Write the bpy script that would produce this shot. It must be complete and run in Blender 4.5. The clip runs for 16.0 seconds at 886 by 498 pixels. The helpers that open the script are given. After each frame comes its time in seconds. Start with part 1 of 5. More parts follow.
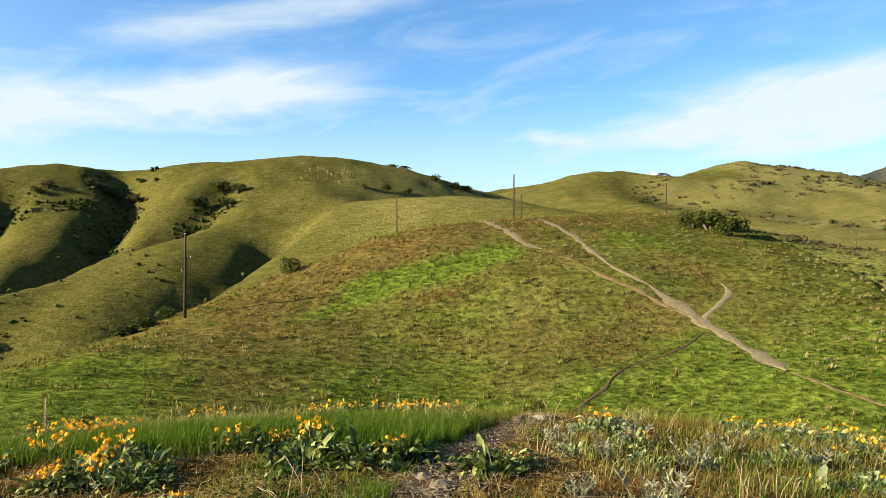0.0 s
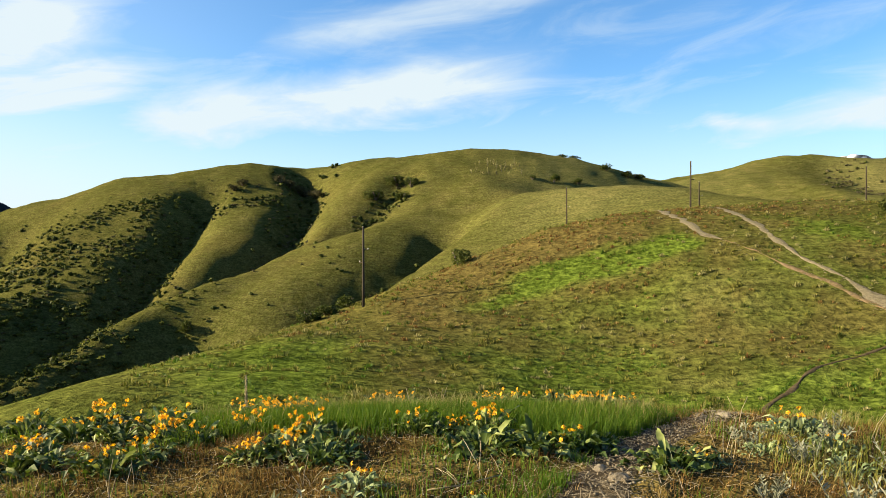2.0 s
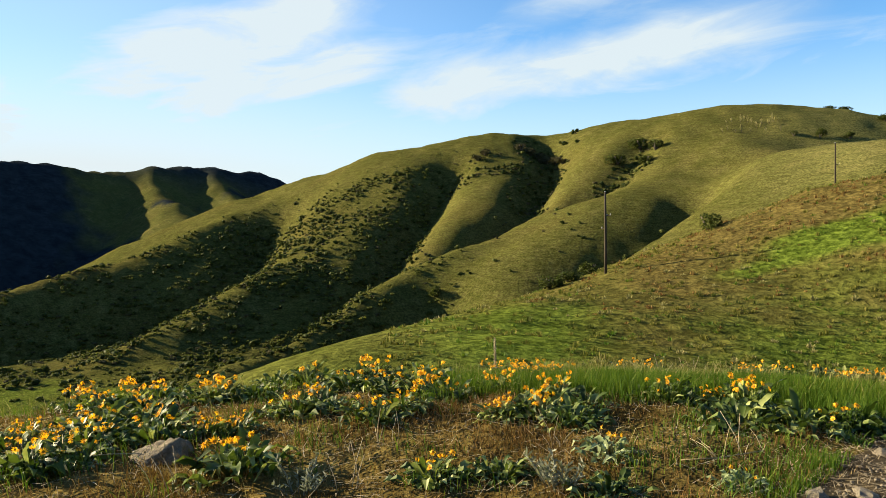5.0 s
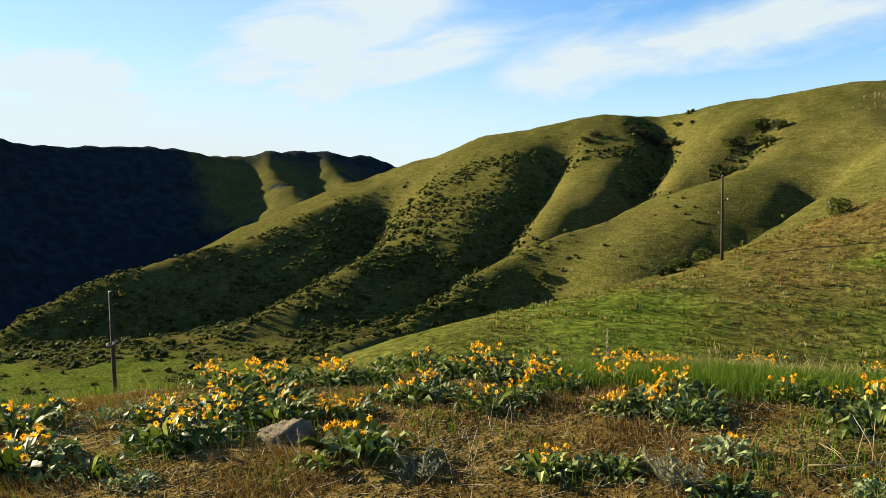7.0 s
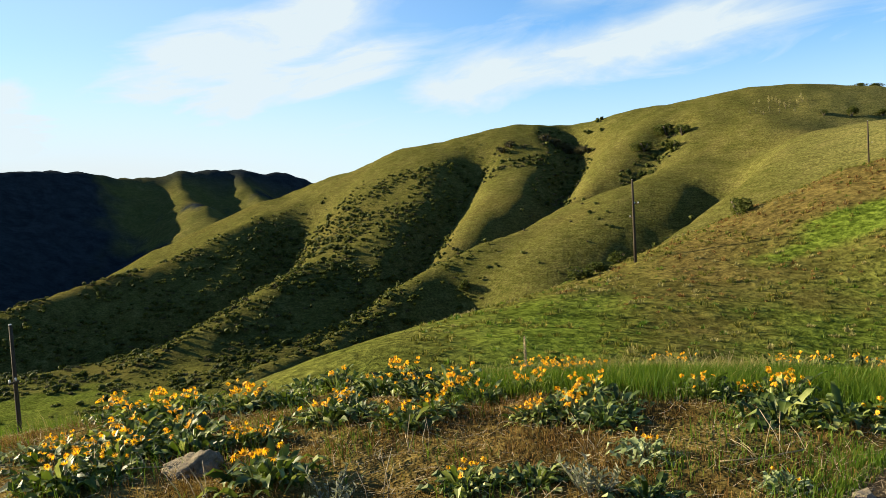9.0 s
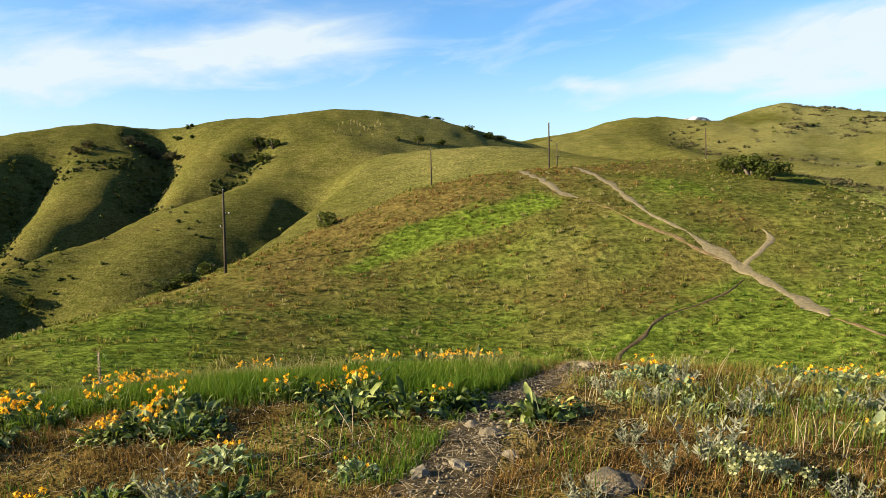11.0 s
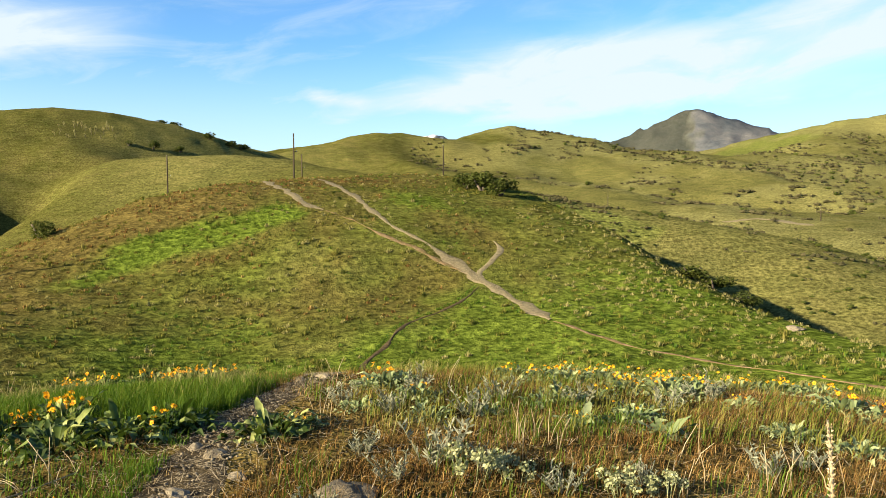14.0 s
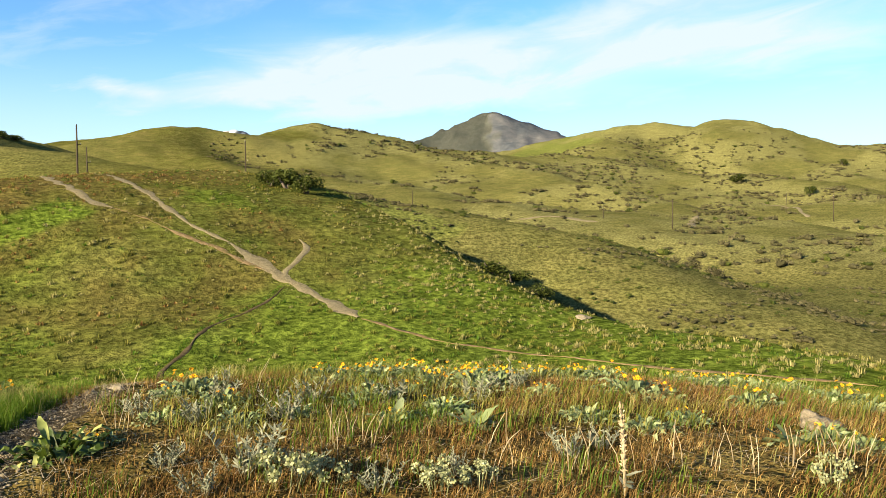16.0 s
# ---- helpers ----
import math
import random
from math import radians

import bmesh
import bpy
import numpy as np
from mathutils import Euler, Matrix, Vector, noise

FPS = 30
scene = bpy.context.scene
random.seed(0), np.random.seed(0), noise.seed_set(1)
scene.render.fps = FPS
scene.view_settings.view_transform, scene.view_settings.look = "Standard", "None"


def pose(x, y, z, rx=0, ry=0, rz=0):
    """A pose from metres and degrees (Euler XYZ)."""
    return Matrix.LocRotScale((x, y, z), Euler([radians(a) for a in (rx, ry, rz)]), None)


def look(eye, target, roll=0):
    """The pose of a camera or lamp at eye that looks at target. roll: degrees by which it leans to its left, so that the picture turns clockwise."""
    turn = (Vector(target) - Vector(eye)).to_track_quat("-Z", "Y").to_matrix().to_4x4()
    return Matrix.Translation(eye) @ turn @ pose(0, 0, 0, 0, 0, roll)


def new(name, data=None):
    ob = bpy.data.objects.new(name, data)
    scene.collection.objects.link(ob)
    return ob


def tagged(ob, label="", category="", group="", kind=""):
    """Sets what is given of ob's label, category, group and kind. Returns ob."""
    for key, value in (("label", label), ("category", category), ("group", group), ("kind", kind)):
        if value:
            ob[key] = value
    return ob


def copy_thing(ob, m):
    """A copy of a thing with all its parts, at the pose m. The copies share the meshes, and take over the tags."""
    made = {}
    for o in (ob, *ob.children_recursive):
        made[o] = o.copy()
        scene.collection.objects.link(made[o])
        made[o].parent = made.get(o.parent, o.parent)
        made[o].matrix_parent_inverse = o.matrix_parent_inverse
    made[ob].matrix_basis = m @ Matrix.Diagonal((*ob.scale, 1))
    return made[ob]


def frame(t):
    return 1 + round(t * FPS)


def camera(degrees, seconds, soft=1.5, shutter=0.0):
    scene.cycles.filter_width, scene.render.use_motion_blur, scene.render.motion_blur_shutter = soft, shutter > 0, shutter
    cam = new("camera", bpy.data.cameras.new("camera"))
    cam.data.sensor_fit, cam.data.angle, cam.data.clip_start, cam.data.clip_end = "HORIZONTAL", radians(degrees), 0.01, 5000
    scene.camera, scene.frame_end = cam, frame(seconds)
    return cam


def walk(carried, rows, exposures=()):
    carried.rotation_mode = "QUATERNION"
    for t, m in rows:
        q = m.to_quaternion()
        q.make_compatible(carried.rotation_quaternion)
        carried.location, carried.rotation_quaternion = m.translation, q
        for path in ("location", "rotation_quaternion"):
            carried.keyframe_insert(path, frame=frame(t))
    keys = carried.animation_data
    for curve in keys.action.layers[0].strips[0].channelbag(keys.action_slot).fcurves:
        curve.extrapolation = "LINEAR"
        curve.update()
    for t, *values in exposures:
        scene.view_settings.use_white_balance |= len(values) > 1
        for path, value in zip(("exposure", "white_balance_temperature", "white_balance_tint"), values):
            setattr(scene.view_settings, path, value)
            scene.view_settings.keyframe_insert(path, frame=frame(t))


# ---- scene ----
import itertools

# The camera and its walk: seconds, place, yaw, pitch, roll.
cam = camera(60.57, 16.0, soft=0.8)
PATH = [
    (0.0, 0.001, -0.002, 1.601, 0.01, 0.00, 0.00),
    (0.5, 0.000, -0.021, 1.598, 2.66, 0.20, 0.40),
    (1.0, -0.014, -0.028, 1.589, 6.17, -0.08, 0.58),
    (1.5, -0.034, -0.020, 1.581, 9.18, -0.43, 0.57),
    (2.0, -0.047, -0.011, 1.580, 12.74, -0.62, 0.30),
    (2.5, -0.050, -0.006, 1.575, 16.50, -0.89, 0.71),
    (3.0, -0.061, 0.005, 1.571, 18.43, -1.35, 0.95),
    (3.5, -0.064, -0.017, 1.575, 20.90, -1.76, 1.21),
    (4.0, -0.079, -0.042, 1.569, 24.08, -2.34, 1.56),
    (4.5, -0.086, -0.046, 1.571, 27.90, -2.89, 1.68),
    (5.0, -0.087, -0.041, 1.564, 30.77, -2.86, 1.40),
    (5.2, -0.089, -0.046, 1.561, 31.59, -2.73, 1.30),
    (7.3, -0.126, -0.096, 1.632, 39.95, -3.72, 1.35),
    (7.5, -0.102, -0.071, 1.627, 40.42, -3.52, 1.38),
    (8.0, -0.123, -0.023, 1.627, 39.33, -3.35, 1.29),
    (8.5, -0.119, 0.011, 1.626, 37.42, -3.23, 1.92),
    (9.0, -0.119, 0.061, 1.620, 32.75, -3.22, 3.46),
    (9.5, -0.120, 0.061, 1.618, 23.83, -3.21, 3.25),
    (10.0, -0.069, 0.021, 1.638, 15.11, -3.57, 3.68),
    (10.2, -0.076, 0.013, 1.628, 11.74, -3.18, 2.90),
    (12.3, -0.076, 0.221, 1.534, -4.43, -4.08, 0.77),
    (12.5, -0.065, 0.223, 1.533, -5.58, -3.94, 0.57),
    (13.0, -0.017, 0.241, 1.535, -8.58, -3.48, 0.52),
    (13.5, 0.019, 0.235, 1.528, -11.78, -2.94, 0.53),
    (14.0, 0.047, 0.247, 1.528, -16.37, -2.99, 0.35),
    (14.5, 0.040, 0.274, 1.529, -22.26, -2.99, 0.72),
    (15.0, 0.029, 0.282, 1.533, -25.74, -2.95, 0.95),
    (15.5, 0.024, 0.294, 1.526, -28.83, -3.07, 0.55),
    (16.0, 0.031, 0.304, 1.528, -30.93, -3.23, 0.33),
]
EXPOSURE = [(0.0, 2.0), (3.0, 1.92), (5.0, 1.88), (9.0, 1.91), (12.3, 2.0), (16.0, 2.02)]
walk(cam, [(t, pose(x, y, z, 90 + pitch, roll, yaw)) for t, x, y, z, yaw, pitch, roll in PATH], EXPOSURE)

# ---- world and sun ----
SUN_YAW, SUN_ELEVATION = 104.0, 19.6
world = bpy.data.worlds.new("evening_sky")
scene.world = world
world.use_nodes = True


class Nodes:
    """Short hand for node trees."""

    def __init__(self, tree):
        self.tree = tree
        tree.nodes.clear()

    def add(self, kind, *sources, **settings):
        n = self.tree.nodes.new(kind)
        for key, value in settings.items():
            setattr(n, key, value) if hasattr(n, key) else None
        for i, s in enumerate(sources):
            self.put(n.inputs[i], s)
        return n

    def put(self, socket, value):
        if value is None:
            return
        if isinstance(value, bpy.types.NodeSocket):
            self.tree.links.new(value, socket)
        else:
            socket.default_value = value

    def math(self, op, a, b=0.0, c=0.0, clamp=False):
        n = self.tree.nodes.new("ShaderNodeMath")
        n.operation, n.use_clamp = op, clamp
        for s, v in zip(n.inputs, (a, b, c)):
            self.put(s, v)
        return n.outputs[0]

    def smooth(self, value, low, high, a=0.0, b=1.0):
        n = self.tree.nodes.new("ShaderNodeMapRange")
        n.interpolation_type = "SMOOTHSTEP"
        for key, v in (("Value", value), ("From Min", low), ("From Max", high), ("To Min", a), ("To Max", b)):
            self.put(n.inputs[key], v)
        return n.outputs["Result"]

    def mix(self, share, a, b, blend="MIX"):
        n = self.tree.nodes.new("ShaderNodeMix")
        n.data_type, n.blend_type = "RGBA", blend
        self.put(n.inputs["Factor"], share)
        self.put(n.inputs[6], a)
        self.put(n.inputs[7], b)
        return n.outputs[2]

    def noise(self, vector, scale, detail=4.0, rough=0.55, distort=0.0):
        n = self.tree.nodes.new("ShaderNodeTexNoise")
        self.put(n.inputs["Vector"], vector)
        n.inputs["Scale"].default_value, n.inputs["Detail"].default_value = scale, detail
        n.inputs["Roughness"].default_value, n.inputs["Distortion"].default_value = rough, distort
        return n.outputs["Fac"]

    def ramp(self, value, stops):
        n = self.tree.nodes.new("ShaderNodeValToRGB")
        self.put(n.inputs["Fac"], value)
        e = n.color_ramp.elements
        while len(e) < len(stops):
            e.new(0.5)
        for slot, (at, colour) in zip(e, stops):
            slot.position, slot.color = at, (*colour, 1)
        return n.outputs["Color"]


# Banks of high cloud: bearing of the middle, half length, height there, rise per degree of bearing, half depth, weight (degrees).
CLOUDS = [(21, 17, 10.2, -0.15, 1.7, 1.1), (47, 13, 11.8, -0.30, 2.7, 1.15), (42.5, 11, 9.0, -0.32, 1.2, 1.0), (43, 8, 5.8, -0.15, 1.0, 0.6),
          (67, 10, 7.2, 0.03, 2.6, 1.2), (78, 12, 13, 0.0, 3.0, 0.6), (-17, 14, 8.7, -0.16, 1.15, 0.62), (-40, 27, 10.8, -0.045, 2.0, 0.95),
          (-30, 22, 7.8, -0.02, 1.2, 0.55), (-8.5, 3, 8.2, 0.1, 0.45, 0.5), (14, 14, 16.5, -0.2, 1.0, 0.5), (-52, 14, 14.8, -0.1, 1.2, 0.6)]


def build_world():
    n = Nodes(world.node_tree)
    out = n.add("ShaderNodeOutputWorld")
    back = n.add("ShaderNodeBackground")
    sky = n.tree.nodes.new("ShaderNodeTexSky")
    sky.sky_type = "NISHITA"
    sky.sun_disc = False
    sky.sun_elevation = radians(SUN_ELEVATION)
    sky.sun_rotation = radians(-SUN_YAW)
    sky.altitude = 1500
    sky.air_density, sky.dust_density, sky.ozone_density = 1.0, 0.2, 3.0
    place = n.add("ShaderNodeTexCoord").outputs["Generated"]
    xyz = n.add("ShaderNodeSeparateXYZ", place).outputs
    bearing = n.math("MULTIPLY", n.math("ARCTAN2", n.math("MULTIPLY", xyz[0], -1.0), xyz[1]), 180 / math.pi)
    rise = n.math("MULTIPLY", n.math("ARCSINE", xyz[2]), 180 / math.pi)
    flat = n.add("ShaderNodeCombineXYZ", n.math("MULTIPLY", bearing, 0.35), rise, 0.0).outputs[0]
    billow = n.noise(flat, 0.16, 6.0, 0.55, 1.6)
    wisp = n.noise(n.add("ShaderNodeCombineXYZ", n.math("MULTIPLY", bearing, 0.25), n.math("ADD", rise, n.math("MULTIPLY", bearing, 0.12)), 7.0).outputs[0], 0.42, 6.0, 0.6, 0.6)
    total = 0.0
    for middle, half, level, tilt, depth, weight in CLOUDS:
        along = n.math("SUBTRACT", bearing, float(middle))
        off = n.math("SUBTRACT", n.math("SUBTRACT", rise, float(level)), n.math("MULTIPLY", along, float(tilt)))
        off = n.math("ADD", off, n.math("MULTIPLY", n.math("SUBTRACT", billow, 0.5), 2.6))
        band = n.smooth(n.math("ABSOLUTE", off), 0.0, 1.9 * depth, 1.0, 0.0)
        window = n.smooth(n.math("ABSOLUTE", along), 0.35 * half, 1.1 * half, 1.0, 0.0)
        total = n.math("ADD", total, n.math("MULTIPLY", n.math("MULTIPLY", band, window), float(weight)))
    soft = n.smooth(wisp, 0.28, 0.60, 0.68, 1.15)
    cover = n.math("MULTIPLY", total, soft, clamp=True)
    veil = n.math("MULTIPLY", n.smooth(wisp, 0.42, 0.75), n.smooth(rise, 2.0, 25.0, 0.5, 0.12))
    low = n.math("ADD", n.smooth(rise, 1.0, 13.0, 0.66, 0.0), n.math("MULTIPLY", n.smooth(bearing, 15.0, 60.0), n.smooth(rise, 2.0, 45.0, 0.45, 0.0)), clamp=True)
    cover = n.math("MAXIMUM", n.math("MULTIPLY", n.math("ADD", cover, veil, clamp=True), 0.95), low)
    blue = n.mix(1.0, sky.outputs["Color"], (0.80, 1.10, 1.22, 1), "MULTIPLY")
    tint = n.mix(cover, blue, (4.22, 4.75, 4.92, 1))
    n.put(back.inputs["Color"], tint)
    back.inputs["Strength"].default_value = 0.0505
    n.put(out.inputs["Surface"], back.outputs[0])


build_world()

sun_data = bpy.data.lights.new("sun", "SUN")
sun_data.energy, sun_data.angle, sun_data.color = 5.0, radians(0.6), (1.0, 0.84, 0.55)
sun = new("sun", sun_data)
sa, se = radians(SUN_YAW), radians(SUN_ELEVATION)
sun.matrix_world = look((0, 0, 60), Vector((0, 0, 60)) - Vector((-math.sin(sa) * math.cos(se), math.cos(sa) * math.cos(se), math.sin(se))))

# ---- materials ----
def surface(name, build, rough=0.9, shine=0.2):
    """A material: build(n) gives the colour, and may give a height for the relief and its depth in metres."""
    m = bpy.data.materials.new(name)
    m.use_nodes = True
    n = Nodes(m.node_tree)
    out = n.add("ShaderNodeOutputMaterial")
    face = n.add("ShaderNodeBsdfPrincipled")
    face.inputs["Roughness"].default_value = rough
    face.inputs["Specular IOR Level"].default_value = shine
    made = build(n)
    colour, relief, depth = made if isinstance(made, tuple) else (made, None, 0)
    n.put(face.inputs["Base Color"], colour)
    if relief is not None:
        bump = n.add("ShaderNodeBump")
        bump.inputs["Distance"].default_value = depth
        n.put(bump.inputs["Height"], relief)
        n.put(face.inputs["Normal"], bump.outputs[0])
    n.put(out.inputs["Surface"], face.outputs[0])
    return m


def leafy(name, stops, through_share=0.4, rough=0.6, shine=0.3, scale=6.0):
    """Leaf or blade: colour by piece, a little mottled, letting some light through."""
    m = bpy.data.materials.new(name)
    m.use_nodes = True
    n = Nodes(m.node_tree)
    out = n.add("ShaderNodeOutputMaterial")
    face = n.add("ShaderNodeBsdfPrincipled")
    face.inputs["Roughness"].default_value = rough
    face.inputs["Specular IOR Level"].default_value = shine
    island = n.add("ShaderNodeNewGeometry").outputs["Random Per Island"]
    each = n.add("ShaderNodeObjectInfo").outputs["Random"]
    place = n.add("ShaderNodeNewGeometry").outputs["Position"]
    patch = n.noise(place, scale, 3.0)
    pick = n.math("ADD", n.math("MULTIPLY", n.math("FRACT", n.math("ADD", island, each)), 0.7), n.math("MULTIPLY", n.math("SUBTRACT", patch, 0.25), 0.6), clamp=True)
    colour = n.ramp(pick, stops)
    thin = n.add("ShaderNodeBsdfTranslucent")
    n.put(face.inputs["Base Color"], colour)
    n.put(thin.inputs["Color"], n.mix(1.0, colour, (1.1, 1.15, 0.7, 1), "MULTIPLY"))
    both = n.add("ShaderNodeMixShader", through_share, face.outputs[0], thin.outputs[0])
    n.put(out.inputs["Surface"], both.outputs[0])
    return m


def ground_colours(n):
    place = n.add("ShaderNodeNewGeometry").outputs["Position"]

    def mask(name):
        a = n.tree.nodes.new("ShaderNodeAttribute")
        a.attribute_name = name
        return a.outputs["Fac"]

    fine = n.math("ADD", n.math("MULTIPLY", n.noise(place, 2.4, 5.0, 0.65), 0.5), n.math("MULTIPLY", n.noise(place, 28.0, 4.0, 0.7), 0.5))
    broad = n.noise(place, 0.11, 4.0, 0.6)
    wide = n.noise(place, 0.018, 4.0, 0.6)
    speck = n.noise(place, 1.3, 5.0, 0.7)
    grass = n.ramp(n.math("ADD", n.math("MULTIPLY", broad, 0.6), n.math("MULTIPLY", wide, 0.4)),
                   [(0.32, (0.044, 0.050, 0.011)), (0.5, (0.068, 0.067, 0.017)), (0.68, (0.105, 0.092, 0.030))])
    dry = n.ramp(fine, [(0.3, (0.024, 0.017, 0.006)), (0.5, (0.082, 0.060, 0.019)), (0.7, (0.165, 0.128, 0.044))])
    lush = n.ramp(speck, [(0.3, (0.036, 0.064, 0.007)), (0.7, (0.098, 0.126, 0.018))])
    brush = n.ramp(n.noise(place, 0.35, 5.0, 0.7), [(0.3, (0.026, 0.030, 0.007)), (0.5, (0.052, 0.052, 0.014)), (0.72, (0.095, 0.085, 0.030))])
    rock = n.ramp(n.noise(place, 0.006, 6.0, 0.7), [(0.35, (0.038, 0.047, 0.059)), (0.65, (0.122, 0.120, 0.122))])
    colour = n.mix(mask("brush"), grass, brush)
    colour = n.mix(mask("lush"), colour, lush)
    colour = n.mix(n.math("MULTIPLY", mask("dry"), n.smooth(broad, 0.2, 0.5, 0.7, 1.0)), colour, dry)
    pale = n.ramp(speck, [(0.3, (0.088, 0.090, 0.030)), (0.7, (0.168, 0.154, 0.061))])
    colour = n.mix(mask("pale"), colour, pale)
    # Shade and haze of the left hills as colour; also the peak's dark face.
    shade_and_wood = n.ramp(n.noise(place, 0.05, 5.0, 0.7), [(0.35, (0.009, 0.013, 0.016)), (0.65, (0.020, 0.026, 0.030))])
    colour = n.mix(mask("shade_and_wood"), colour, shade_and_wood)
    colour = n.mix(mask("rock"), colour, rock)
    colour = n.mix(mask("snow"), colour, (0.75, 0.78, 0.82, 1))
    xyz = n.add("ShaderNodeVectorMath", place, (0.16, 0.16, 1.7))
    xyz.operation = "MULTIPLY"
    terrace = n.noise(xyz.outputs[0], 1.0, 5.0, 0.65)
    shade = n.math("MULTIPLY", n.smooth(speck, 0.36, 0.64, 0.66, 1.42), n.smooth(terrace, 0.34, 0.6, 0.82, 1.12))
    hue = n.add("ShaderNodeVectorMath", colour)
    hue.operation = "SCALE"
    n.put(hue.inputs["Scale"], shade)
    height_map = n.math("ADD", n.math("MULTIPLY", speck, 0.6), n.math("ADD", n.math("MULTIPLY", n.noise(place, 0.3, 4.0, 0.7), 0.9), n.math("MULTIPLY", terrace, 0.5)))
    return hue.outputs[0], height_map, 0.5


GROUND = surface("hill_grass", ground_colours, 1.0, 0.0)


def dirt_colours(n):
    place = n.add("ShaderNodeNewGeometry").outputs["Position"]
    a = n.noise(place, 3.0, 6.0, 0.7)
    b = n.noise(place, 40.0, 3.0, 0.6)
    colour = n.ramp(n.math("ADD", n.math("MULTIPLY", a, 0.6), n.math("MULTIPLY", b, 0.4)), [(0.32, (0.066, 0.054, 0.029)), (0.5, (0.142, 0.118, 0.070)), (0.7, (0.240, 0.200, 0.126))])
    return colour, n.math("ADD", a, n.math("MULTIPLY", b, 0.3)), 0.04


DIRT = surface("trodden_dirt", dirt_colours, 0.95, 0.1)


def soil_colours(n):
    place = n.add("ShaderNodeNewGeometry").outputs["Position"]
    a = n.noise(place, 4.0, 6.0, 0.7)
    b = n.noise(place, 60.0, 4.0, 0.7)
    colour = n.ramp(n.math("ADD", n.math("MULTIPLY", a, 0.5), n.math("MULTIPLY", b, 0.5)), [(0.36, (0.018, 0.013, 0.006)), (0.5, (0.058, 0.042, 0.020)), (0.68, (0.135, 0.102, 0.056))])
    return colour, n.math("ADD", a, n.math("MULTIPLY", b, 0.5)), 0.03


def worn_colours(n):
    place = n.add("ShaderNodeNewGeometry").outputs["Position"]
    a = n.noise(place, 1.1, 6.0, 0.75)
    colour = n.ramp(a, [(0.34, (0.055, 0.058, 0.016)), (0.48, (0.115, 0.078, 0.036)), (0.68, (0.20, 0.145, 0.085))])
    return colour, a, 0.05


WORN = surface("half_grown_dirt", worn_colours, 0.95, 0.1)
SOIL = surface("dark_trodden_soil", soil_colours, 0.95, 0.1)


def stone_colours(n):
    place = n.add("ShaderNodeTexCoord").outputs["Object"]
    each = n.add("ShaderNodeObjectInfo").outputs["Random"]
    island = n.add("ShaderNodeNewGeometry").outputs["Random Per Island"]
    moved = n.add("ShaderNodeVectorMath", place, n.add("ShaderNodeCombineXYZ", each, island, each).outputs[0])
    a = n.noise(moved.outputs[0], 9.0, 6.0, 0.7)
    b = n.noise(moved.outputs[0], 55.0, 4.0, 0.6)
    colour = n.ramp(n.math("ADD", n.math("MULTIPLY", a, 0.55), n.math("ADD", n.math("MULTIPLY", b, 0.25), n.math("MULTIPLY", n.math("ADD", each, island), 0.12))),
                    [(0.3, (0.058, 0.046, 0.030)), (0.5, (0.145, 0.118, 0.080)), (0.75, (0.32, 0.275, 0.205))])
    return colour, n.math("ADD", a, n.math("MULTIPLY", b, 0.4)), 0.02


STONE = surface("weathered_stone", stone_colours, 0.9, 0.2)


def pole_colours(n):
    place = n.add("ShaderNodeTexCoord").outputs["Object"]
    stretch = n.add("ShaderNodeVectorMath", place, (14.0, 14.0, 0.8))
    stretch.operation = "MULTIPLY"
    a = n.noise(stretch.outputs[0], 1.5, 5.0, 0.7)
    return n.ramp(a, [(0.3, (0.020, 0.015, 0.010)), (0.7, (0.062, 0.047, 0.032))]), a, 0.02


WOOD = surface("weathered_pole_wood", pole_colours, 0.85, 0.15)


def insulator_colours(n):
    return n.ramp(n.noise(n.add("ShaderNodeTexCoord").outputs["Object"], 8.0), [(0.3, (0.342, 0.334, 0.319)), (0.7, (0.471, 0.464, 0.441))])


PORCELAIN = surface("grey_porcelain", insulator_colours, 0.3, 0.5)

# The palest stops put glints, along with pale undersides, into the leaf colour.
LEAF = leafy("balsam_leaf", [(0.0, (0.014, 0.026, 0.003)), (0.4, (0.034, 0.058, 0.007)), (0.68, (0.095, 0.125, 0.022)), (0.86, (0.30, 0.32, 0.11)), (1.0, (0.52, 0.53, 0.26))], 0.25, 0.55, 0.25)
PALE_LEAF = leafy("pale_woolly_leaf", [(0.0, (0.060, 0.088, 0.034)), (0.5, (0.150, 0.185, 0.082)), (1.0, (0.34, 0.38, 0.20))], 0.2, 0.7, 0.15)
PETAL = leafy("yellow_petal", [(0.0, (0.74, 0.27, 0.006)), (0.5, (0.84, 0.39, 0.01)), (1.0, (0.88, 0.52, 0.02))], 0.35, 0.6, 0.2, 20.0)
FLOWER_EYE = leafy("flower_eye", [(0.0, (0.266, 0.106, 0.008)), (1.0, (0.418, 0.205, 0.015))], 0.1, 0.9, 0.1)
STEM = leafy("green_stem", [(0.0, (0.099, 0.129, 0.038)), (1.0, (0.198, 0.213, 0.084))], 0.2)
DRY_BLADE = leafy("dry_grass_blade", [(0.0, (0.036, 0.017, 0.006)), (0.35, (0.104, 0.054, 0.017)), (0.7, (0.20, 0.125, 0.042)), (1.0, (0.40, 0.30, 0.13))], 0.2, 0.8, 0.05, 1.3)
STRAW = leafy("straw_blade", [(0.0, (0.105, 0.105, 0.034)), (0.5, (0.185, 0.168, 0.064)), (1.0, (0.32, 0.275, 0.125))], 0.2, 0.7, 0.1, 1.0)
